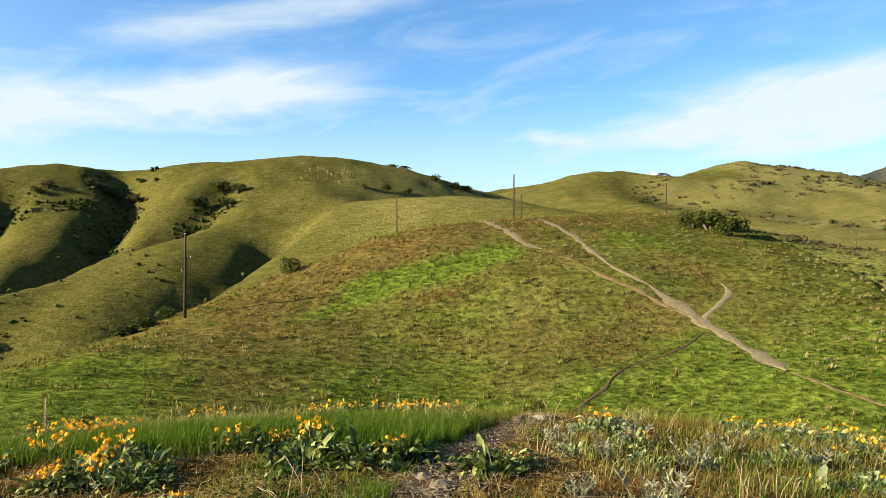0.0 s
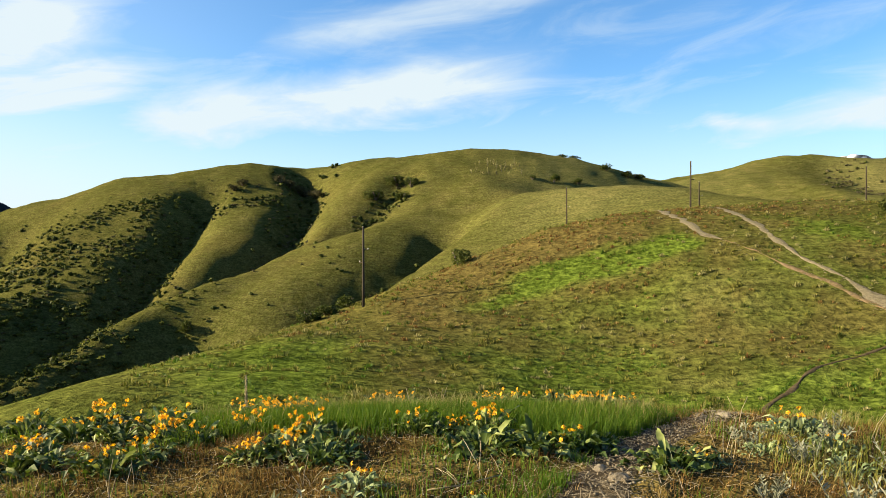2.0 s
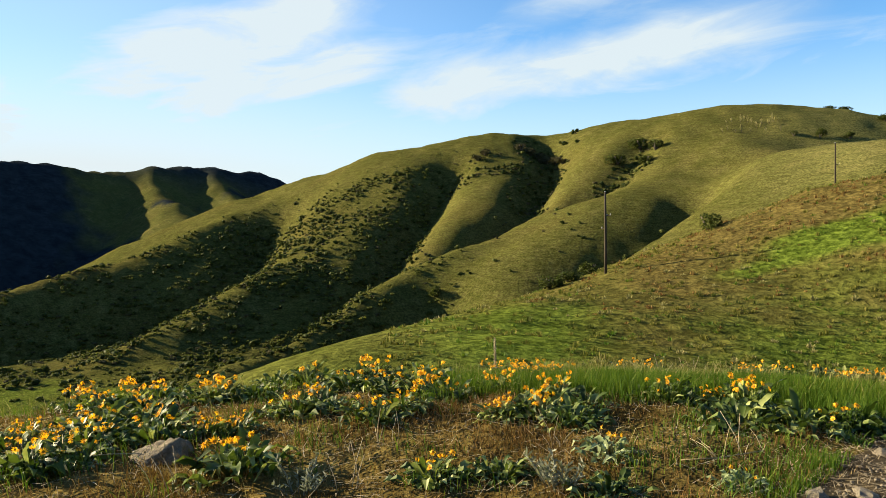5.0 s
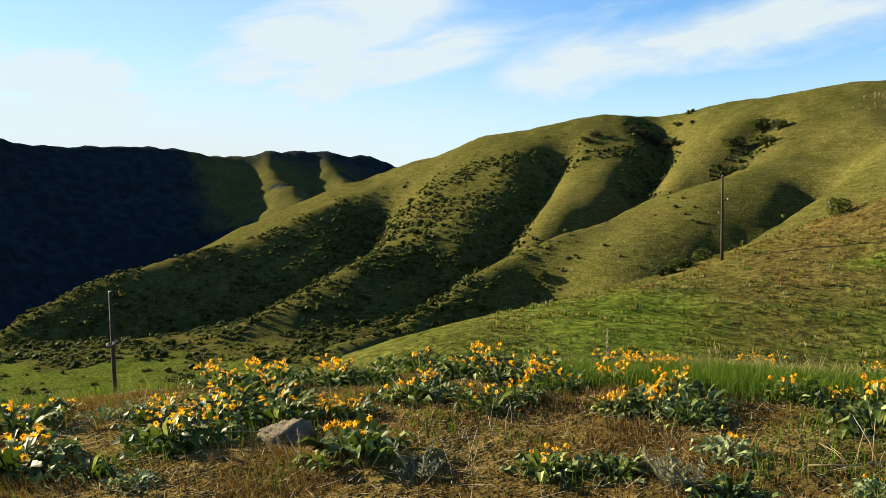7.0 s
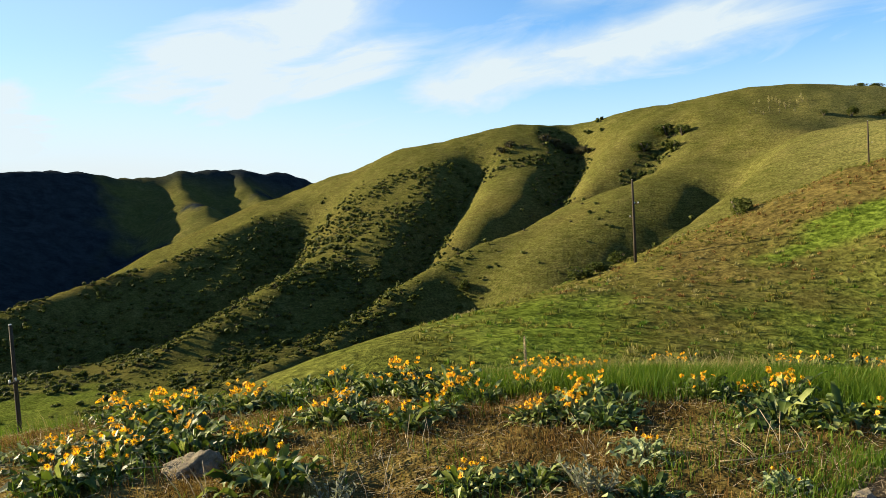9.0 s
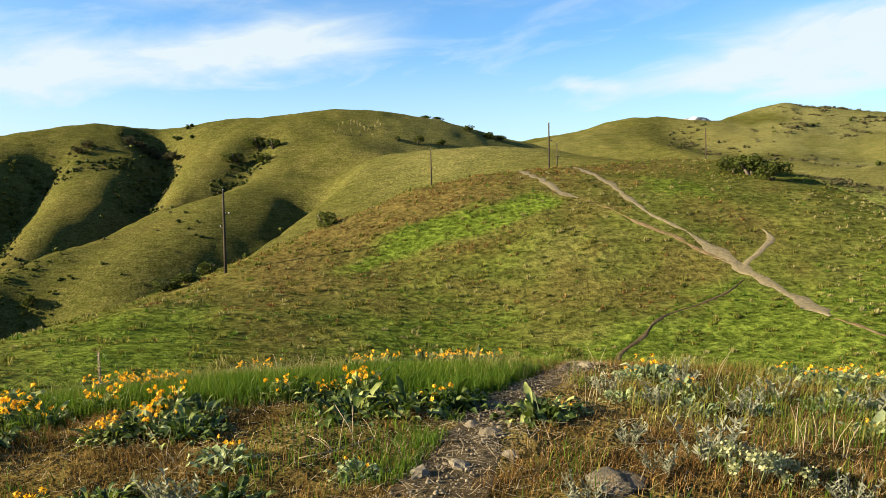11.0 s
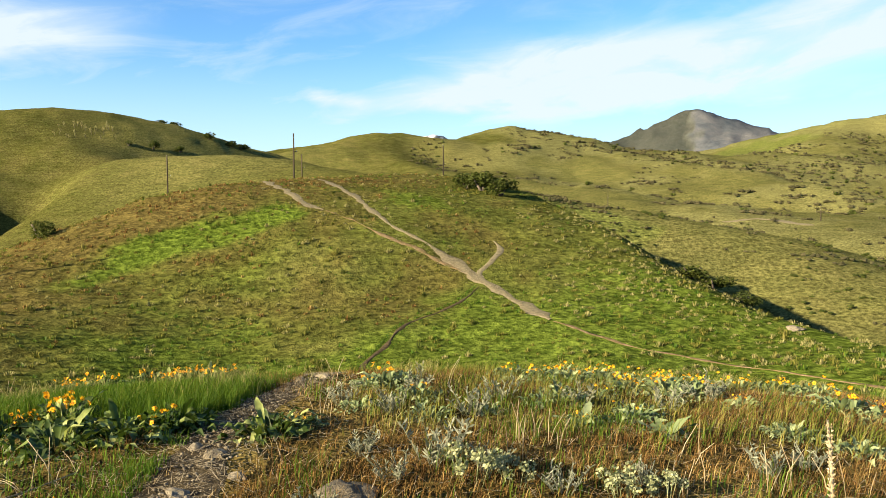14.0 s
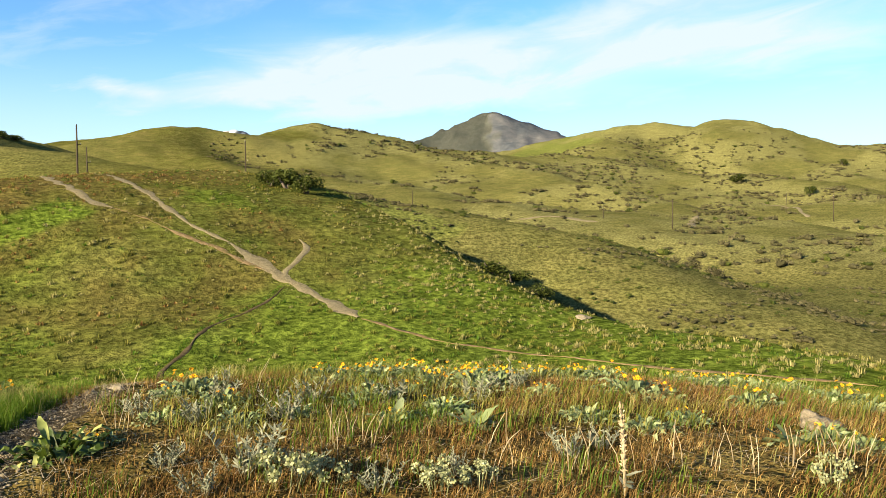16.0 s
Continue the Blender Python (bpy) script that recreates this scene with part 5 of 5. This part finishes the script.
def bush_template(seed, high, lobes=2, sprays=26):
    """A distant bush: a few small ragged cores hidden in many upright sprays of foliage."""
    r = np.random.RandomState(seed)
    v, f = [], []
    gold = (1 + 5 ** 0.5) / 2
    core = np.array([(0, 1, gold), (0, -1, gold), (0, 1, -gold), (0, -1, -gold), (1, gold, 0), (-1, gold, 0), (1, -gold, 0), (-1, -gold, 0), (gold, 0, 1), (-gold, 0, 1), (gold, 0, -1), (-gold, 0, -1)]) / 1.9
    sides = [k for k in itertools.combinations(range(12), 3) if all(np.linalg.norm(core[p] - core[q]) < 1.1 for p, q in itertools.combinations(k, 2))]
    for k in range(lobes):
        cx, cy, rad = r.uniform(-0.32, 0.32), r.uniform(-0.32, 0.32), r.uniform(0.14, 0.24)
        i = len(v)
        for w in core:
            q = rad * r.uniform(0.6, 1.2)
            v.append((cx + w[0] * q, cy + w[1] * q, max(rad * 0.6 * high + w[2] * q * high, -0.08)))
        f += [tuple(i + n for n in side) for side in sides]
        for m in range(sprays // lobes):
            p = r.normal(0, 1, 3)
            p = p / np.linalg.norm(p)
            p[2] = abs(p[2])
            c = np.array([cx, cy, rad * 0.5 * high]) + p * rad * r.uniform(0.7, 1.25) * np.array([1, 1, high])
            a = p * 0.6 + np.array([0, 0, 0.7]) + r.normal(0, 0.4, 3)
            a = a / np.linalg.norm(a) * r.uniform(0.07, 0.15)
            b = np.cross(a, r.normal(0, 1, 3))
            b = b / np.linalg.norm(b) * r.uniform(0.025, 0.05)
            i = len(v)
            v += [tuple(c - b), tuple(c + b), tuple(c + a)]
            f += [(i, i + 1, i + 2)]
    return np.array(v), np.array(f)


def brush_keep(x, y, low):
    cover = cover_masks(x, y)
    return ramp(low, 1.0, cover["brush"]) * (1 - 0.93 * ramp(0.2, 0.6, cover["lush"]))


def thicket(spots):
    """Bushes stand tall where the brush is dense and small at its edges."""
    spots[:, 3] *= 0.35 + 0.65 * cover_masks(spots[:, 0], spots[:, 1])["brush"]
    return spots


scattered("brush", bush_template(1, 1.1), thicket(hill_spots(11500, 190, 560, 74, 10, lambda x, y: brush_keep(x, y, 0.5) * (0.45 + 0.55 * ramp(0.3, -0.2, fbm(x / 30, y / 30, 3, 91))), 2.4, 6.5)), "dark green scrub oak filling the ravines", OAK, "brush", False)
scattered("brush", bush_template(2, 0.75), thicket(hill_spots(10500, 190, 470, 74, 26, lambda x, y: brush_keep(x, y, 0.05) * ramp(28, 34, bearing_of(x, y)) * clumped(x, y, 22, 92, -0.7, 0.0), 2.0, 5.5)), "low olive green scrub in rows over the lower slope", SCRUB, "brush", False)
scattered("brush", bush_template(3, 0.9), thicket(hill_spots(5000, 190, 560, 74, 10, lambda x, y: brush_keep(x, y, 0.45) * 0.7, 2.0, 5.0)), "greyish leafless brush on the far slope", BARE_BRUSH, "brush", False)
for seed, high in ((4, 0.6), (5, 0.8)):
    scattered("brush", bush_template(seed, high), thicket(hill_spots(4200, 150, 800, -14, -70, lambda x, y: brush_keep(x, y, 0.25) * 0.8, 2.5, 8.0)), "grey-brown leafless brush in thickets", BARE_BRUSH, "brush", False)
scattered("brush", bush_template(6, 1.1), thicket(hill_spots(1700, 120, 800, -14, -70, lambda x, y: (0.02 + brush_keep(x, y, 0.35) * 0.6) * ramp(95, 110, np.hypot(x, y)), 2.0, 6.0)), "dark olive scrub dotted over the hills", OAK, "brush", False)
scattered("brush", bush_template(8, 0.8), hill_spots(2200, 100, 200, -22, -66, lambda x, y: ramp(8, 25, outside(CRESTS["shoulder"][::2], x, y)) * clumped(x, y, 14, 86, 0.0, 0.5) * ramp(90, 110, np.hypot(x, y)), 0.9, 2.8), "grey-brown low brush in patches on the slope behind the shoulder", BARE_BRUSH, "brush", False)
scattered("brush", bush_template(7, 0.8), hill_spots(2000, 95, 190, -22, -66, lambda x, y: ramp(3, 12, outside(CRESTS["shoulder"][::2], x, y)) * clumped(x, y, 10, 85, 0.1, 0.6), 0.8, 2.4), "low olive sagebrush on the slope behind the shoulder", OAK, "brush", False)


def shrub(x, y, across, high, seed, label, material=OAK, leaves=900):
    """A single shrub: short limbs and a crown of many leaf sprays."""
    plant = thing("shrub", label, "shrub")
    plant.matrix_basis = Matrix.LocRotScale((x, y, ground_z(x, y)), Euler((0, 0, seed)), (1, 1, 1))
    r = random.Random(seed)
    for k in range(3):
        a = r.uniform(0, 6.28)
        part("limb", tube(bmesh.new(), [(0, 0, -0.2), (math.cos(a) * 0.12 * across, math.sin(a) * 0.12 * across, 0.3 * high), (math.cos(a) * 0.25 * across, math.sin(a) * 0.25 * across, 0.65 * high)],
                           [0.05 * across, 0.03 * across, 0.012 * across], 6), BARK, plant)
    v, f = clump_template(leaves, seed + 20, 1.0, 0.11)
    v = v * np.array([across, across, high * 1.25])
    part("crown", grid_mesh("crown", v, f), material, plant)
    return plant


for bearing, dist, across, high, words in (
        (11.6, 101, 3.4, 2.6, "rounded green shrub at the edge of the shaded hollow"),
        (31.5, 262, 6.0, 4.2, "lone dark green shrub casting a long shadow"),
        (35.2, 232, 8.0, 5.0, "dark green shrub at the foot of the far slope"),
        (36.4, 236, 6.5, 4.5, "dark green shrub at the foot of the far slope"),
        (16.2, 402, 11.0, 7.5, "dark scrub oak clump high on the far slope"),
        (15.1, 388, 8.0, 6.0, "dark scrub oak clump high on the far slope"),
        (15.8, 376, 9.0, 5.5, "dark scrub oak clump high on the far slope"),
        (17.8, 386, 12.0, 6.0, "dark scrub oak clump high on the far slope"),
        (4.4, 386, 6.5, 4.8, "small dark shrub below the far hill's brow"),
        (2.6, 391, 6.0, 3.4, "small dark shrub below the far hill's brow"),
        (-19.3, 113, 6.5, 3.6, "dark green shrub thicket on the facing hill's flank"),
        (-20.7, 108, 5.0, 3.0, "dark green shrub thicket on the facing hill's flank"),
        (-18.2, 116, 5.0, 2.6, "olive shrub beside a darker thicket on the hill's flank"),
        (3.9, 452, 8.0, 2.6, "low dark shrub on the far hill's skyline"),
        (2.9, 452, 7.0, 2.4, "low dark shrub on the far hill's skyline"),
        (0.6, 430, 9.0, 4.0, "dark shrub on the far hill's shoulder"),
        (-0.9, 432, 10.0, 4.0, "dark shrub on the far hill's shoulder"),
        (-1.6, 436, 9.0, 3.5, "dark shrub on the far hill's shoulder"),
        (6.0, 384, 5.0, 3.0, "small dark shrub below the far hill's brow"),
        (-51.9, 525, 16.0, 6.0, "broad green shrub patch on a far slope"),
        (-56.8, 482, 7.5, 6.0, "round green bush standing alone on a far slope"),
        (-58.6, 714, 11.0, 6.5, "round green bush standing alone on a far slope"),
        (-34.4, 88, 4.5, 1.9, "dark green scrub oak below the grassy shoulder"),
        (-36.0, 87, 4.5, 1.9, "dark green scrub oak below the grassy shoulder"),
        (-38.0, 85, 3.6, 1.8, "dark green scrub oak below the grassy shoulder"),
        (21.5, 88, 3.4, 1.5, "low dark shrub behind the grassy shoulder"),
        (23.0, 86, 3.6, 1.7, "low dark shrub behind the grassy shoulder"),
        (20.0, 92, 3.4, 1.8, "low dark shrub behind the grassy shoulder")):
    shrub(-math.sin(radians(bearing)) * dist, math.cos(radians(bearing)) * dist, across, high, int(abs(bearing) * 10 + dist) % 97, words)


for bearing, dist, across, high in ((-26.0, 300, 7, 7.0), (-26.9, 296, 8, 7.5), (-27.6, 300, 6.5, 6.0), (-28.3, 290, 5.5, 5.5), (-30.2, 280, 6.5, 6.5), (-31.0, 276, 6.0, 5.5), (-47.5, 190, 5.0, 3.5), (-49.0, 186, 5.5, 3.5), (-50.6, 180, 5.0, 3.2),
                                    (24.8, 454, 9, 5.5), (24.1, 458, 10, 6), (23.5, 459, 9, 6), (22.9, 455, 9, 5.5), (22.3, 448, 9, 5.5), (21.8, 441, 8, 5), (27.5, 446, 8, 4.5), (28.1, 443, 8, 4)):
    shrub(-math.sin(radians(bearing)) * dist, math.cos(radians(bearing)) * dist, across, high, int(abs(bearing) * 10 + dist) % 89, "leafless grey-brown thicket tree on a far slope", BARE_BRUSH, 700)


def sapling(x, y, tall, seed):
    """A thin young tree with a sparse narrow crown."""
    r = random.Random(seed)
    tree = thing("sapling", "thin grey young tree on the upper slope", "tree", "young grove on the far hill")
    tree.matrix_basis = pose(x, y, ground_z(x, y), r.uniform(-3, 3), r.uniform(-3, 3), 0)
    part("trunk", tube(bmesh.new(), [(0, 0, -0.3), (0.1, 0, tall * 0.5), (0, 0.1, tall)], [0.10, 0.07, 0.03], 5), BARK, tree, "grey bare trunk")
    v, f = clump_template(36, seed, 1.0, 0.3)
    part("crown", grid_mesh("crown", v * np.array([1.5, 1.5, tall]) + np.array([0, 0, tall * 0.25]), f), STRAW, tree)


for k in range(22):
    b, d = 6.9 + 3.6 * k / 21 + rng.uniform(-0.12, 0.12), 392 + rng.uniform(-6, 14)
    sapling(-math.sin(radians(b)) * d, math.cos(radians(b)) * d, rng.uniform(2.0, 4.8) * (0.7 if k > 15 else 1.0), 700 + k)

# ---- small plants of the foreground ----
def silver_plant(x, y, across, seed):
    """A tuft of upright silvery leafy shoots."""
    r = random.Random(seed)
    plant = thing("silver_sage_plant", "silvery grey leafy sage tuft in dry grass", "plant", "silver sage tufts")
    plant.matrix_basis = pose(x, y, ground_z(x, y))
    for k in range(12):
        a, out = r.uniform(0, 6.28), across * 0.45 * math.sqrt(r.random())
        tall = across * r.uniform(0.35, 0.75)
        bx, by = math.cos(a) * out, math.sin(a) * out
        tx, ty = bx * 1.5 + r.uniform(-0.03, 0.03), by * 1.5 + r.uniform(-0.03, 0.03)
        bm = tube(bmesh.new(), [(bx * 0.5, by * 0.5, -0.02), (bx, by, tall * 0.5), (tx, ty, tall)], [0.005, 0.004, 0.002], 4)
        for j in range(16):
            u = 0.2 + 0.8 * j / 16
            c = Vector((bx * 0.5, by * 0.5, 0)).lerp(Vector((tx, ty, tall)), u)
            w = Vector((r.uniform(-1, 1), r.uniform(-1, 1), r.uniform(0.2, 1.2))).normalized() * across * r.uniform(0.10, 0.17)
            s = w.cross(Vector((r.uniform(-1, 1), r.uniform(-1, 1), 0.3))).normalized() * across * 0.018
            bm.faces.new([bm.verts.new(c - s * 0.5), bm.verts.new(c + w * 0.6 - s), bm.verts.new(c + w), bm.verts.new(c + w * 0.6 + s), bm.verts.new(c + s * 0.5)])
        part("shoot", bm, SILVER, plant)
    return plant


for i, (x, y, a) in enumerate([(1.36, 4.9, 0.42), (1.66, 4.75, 0.26), (-1.85, 4.24, 0.38), (2.0, 4.36, 0.25), (2.57, 4.37, 0.2), (1.05, 4.75, 0.25), (0.95, 5.4, 0.25), (3.4, 4.25, 0.3),
                               (3.75, 4.3, 0.25), (2.1, 6.4, 0.35), (2.6, 7.0, 0.35), (1.5, 6.6, 0.35), (3.3, 6.7, 0.35), (1.1, 7.2, 0.3), (3.9, 6.2, 0.35), (-3.3, 3.5, 0.3), (0.5, 4.3, 0.25), (4.6, 6.6, 0.35), (1.9, 7.6, 0.35)]):
    silver_plant(x, y, a, 200 + i)


def cream_plant(x, y, across, seed):
    """A low mound of cream-coloured woolly heads."""
    r = random.Random(seed)
    plant = thing("buckwheat_plant", "low mound of cream buckwheat blossom", "plant", "buckwheat mounds")
    plant.matrix_basis = pose(x, y, ground_z(x, y))
    for k in range(10):
        a, out = r.uniform(0, 6.28), across * 0.5 * math.sqrt(r.random())
        cx, cy, cz = math.cos(a) * out, math.sin(a) * out, across * r.uniform(0.3, 0.6)
        bm = tube(bmesh.new(), [(cx * 0.6, cy * 0.6, -0.02), (cx, cy, cz)], [0.004, 0.003], 4)
        for j in range(40):
            p = Vector((r.gauss(0, 1), r.gauss(0, 1), r.gauss(0, 1))).normalized() * across * 0.13 * r.uniform(0.6, 1)
            c = Vector((cx, cy, cz)) + p
            u = Vector((r.gauss(0, 1), r.gauss(0, 1), r.gauss(0, 1))).normalized() * across * 0.035
            w = u.orthogonal().normalized() * across * 0.03
            bm.faces.new([bm.verts.new(c - u), bm.verts.new(c + w), bm.verts.new(c + u), bm.verts.new(c - w)])
        part("blossom_head", bm, CREAM, plant)
    return plant


for i, (x, y, a) in enumerate([(1.50, 4.62, 0.4), (2.30, 4.14, 0.32), (4.36, 2.95, 0.28), (1.75, 4.55, 0.28), (2.5, 4.05, 0.25)]):
    cream_plant(x, y, a, 300 + i)


def mullein(x, y, tall, seed):
    """Last year's mullein: a bleached knobbly stalk with a few curled leaves."""
    r = random.Random(seed)
    plant = thing("mullein_stalk", "bleached dead mullein stalk standing in dry grass", "plant", "dead mullein stalks")
    plant.matrix_basis = pose(x, y, ground_z(x, y), r.uniform(-4, 4), r.uniform(-5, 5), 0)
    part("stalk", tube(bmesh.new(), [(0, 0, -0.05), (0.005, 0, tall * 0.5), (0.0, 0.01, tall)], [0.011, 0.010, 0.006], 6), DEAD, plant)
    bm = bmesh.new()
    for k in range(60):
        u = 0.25 + 0.75 * k / 60
        a = k * 2.4 + r.uniform(-0.4, 0.4)
        c = Vector((math.cos(a) * 0.009, math.sin(a) * 0.009, u * tall))
        w = Vector((math.cos(a), math.sin(a), r.uniform(0.1, 0.9))) * r.uniform(0.010, 0.026) * (1.15 - 0.5 * u)
        e = Vector((-math.sin(a), math.cos(a), 0)) * r.uniform(0.004, 0.008)
        tip = bm.verts.new(c + w)
        low, high = bm.verts.new(c - e - Vector((0, 0, 0.006))), bm.verts.new(c + Vector((0, 0, 0.010)))
        other = bm.verts.new(c + e - Vector((0, 0, 0.006)))
        bm.faces.new((low, other, tip))
        bm.faces.new((other, high, tip))
        bm.faces.new((high, low, tip))
    part("seed_head", bm, DEAD, plant)
    bm = bmesh.new()
    for k in range(9):
        a, z = r.uniform(0, 6.28), r.uniform(0.02, 0.3) * tall
        u = Vector((math.cos(a), math.sin(a), r.uniform(-0.3, 0.5))) * r.uniform(0.06, 0.13)
        s = Vector((-math.sin(a), math.cos(a), 0.3)) * 0.014
        c = Vector((0, 0, z))
        bm.faces.new([bm.verts.new(c), bm.verts.new(c + u * 0.5 + s), bm.verts.new(c + u), bm.verts.new(c + u * 0.5 - s)])
    part("withered_leaves", bm, SILVER, plant)
    return plant


for i, (x, y, t) in enumerate([(3.19, 3.51, 0.56), (-4.4, 8.4, 0.5)]):
    mullein(x, y, t, 400 + i)


def dry_stalks(x, y, count, seed):
    """A few broken bleached stalks from one root."""
    r = random.Random(seed)
    plant = thing("dry_stalk_clump", "broken bleached flower stalks in dry grass", "plant", "dry stalk clumps")
    plant.matrix_basis = pose(x, y, ground_z(x, y), 0, 0, r.uniform(0, 360))
    for k in range(count):
        tall, lean = r.uniform(0.10, 0.32), r.uniform(-0.16, 0.16)
        bx, by = r.uniform(-0.12, 0.12), r.uniform(-0.08, 0.08)
        part("stalk", tube(bmesh.new(), [(bx, by, -0.03), (bx + lean * 0.4, by, tall * 0.5), (bx + lean, by + r.uniform(-0.05, 0.05), tall)], [0.0032, 0.0028, 0.002], 5), DEAD, plant)
    return plant


for i, (x, y) in enumerate([(3.9, 3.75), (4.3, 3.45), (4.15, 3.6), (4.55, 3.3), (3.55, 3.8), (4.7, 3.05), (4.9, 3.3), (3.3, 4.0), (2.75, 4.1), (-3.0, 3.6), (-4.1, 3.2), (-2.2, 5.0), (-5.3, 2.9), (-1.0, 5.3),
                            (2.35, 5.2), (2.2, 5.4), (1.9, 5.0), (3.0, 4.6), (-3.4, 4.6), (0.9, 6.6), (2.5, 8.2), (1.2, 8.6), (-2.6, 9.2), (-2.2, 9.4), (5.2, 3.0)]):
    dry_stalks(x, y, 3 + i % 4, 500 + i)


def dead_branch(points, label, seed):
    """A fallen, forked dead branch lying in the grass."""
    r = random.Random(seed)
    branch = thing("dead_branch", label, "branch")
    x0, y0 = points[0]
    z0 = ground_z(x0, y0)
    branch.matrix_basis = pose(x0, y0, z0)
    pts = [(x - x0, y - y0, ground_z(x, y) - z0 + 0.03 + 0.015 * k) for k, (x, y) in enumerate(points)]
    part("limb", tube(bmesh.new(), pts, [0.006 - 0.001 * k for k in range(len(pts))], 6), DEAD, branch)
    for k in range(4):
        p = Vector(pts[1 + k % (len(pts) - 1)])
        q = p + Vector((r.uniform(-0.2, 0.2), r.uniform(-0.15, 0.15), r.uniform(0.05, 0.16)))
        part("twig", tube(bmesh.new(), [p, p.lerp(q, 0.5) + Vector((0, 0, 0.02)), q], [0.003, 0.0022, 0.0012], 5), DEAD, branch)


dead_branch([(-5.55, 3.05), (-5.3, 3.2), (-5.0, 3.42), (-4.8, 3.5)], "thin bleached dead branch lying by the boulder", 1)
dead_branch([(-3.4, 8.9), (-3.1, 9.2), (-2.9, 9.5)], "forked dead branch at the knoll's rim", 2)
dead_branch([(-1.3, 5.0), (-1.1, 5.15), (-0.85, 5.4)], "thin bleached twig in trampled grass", 3)
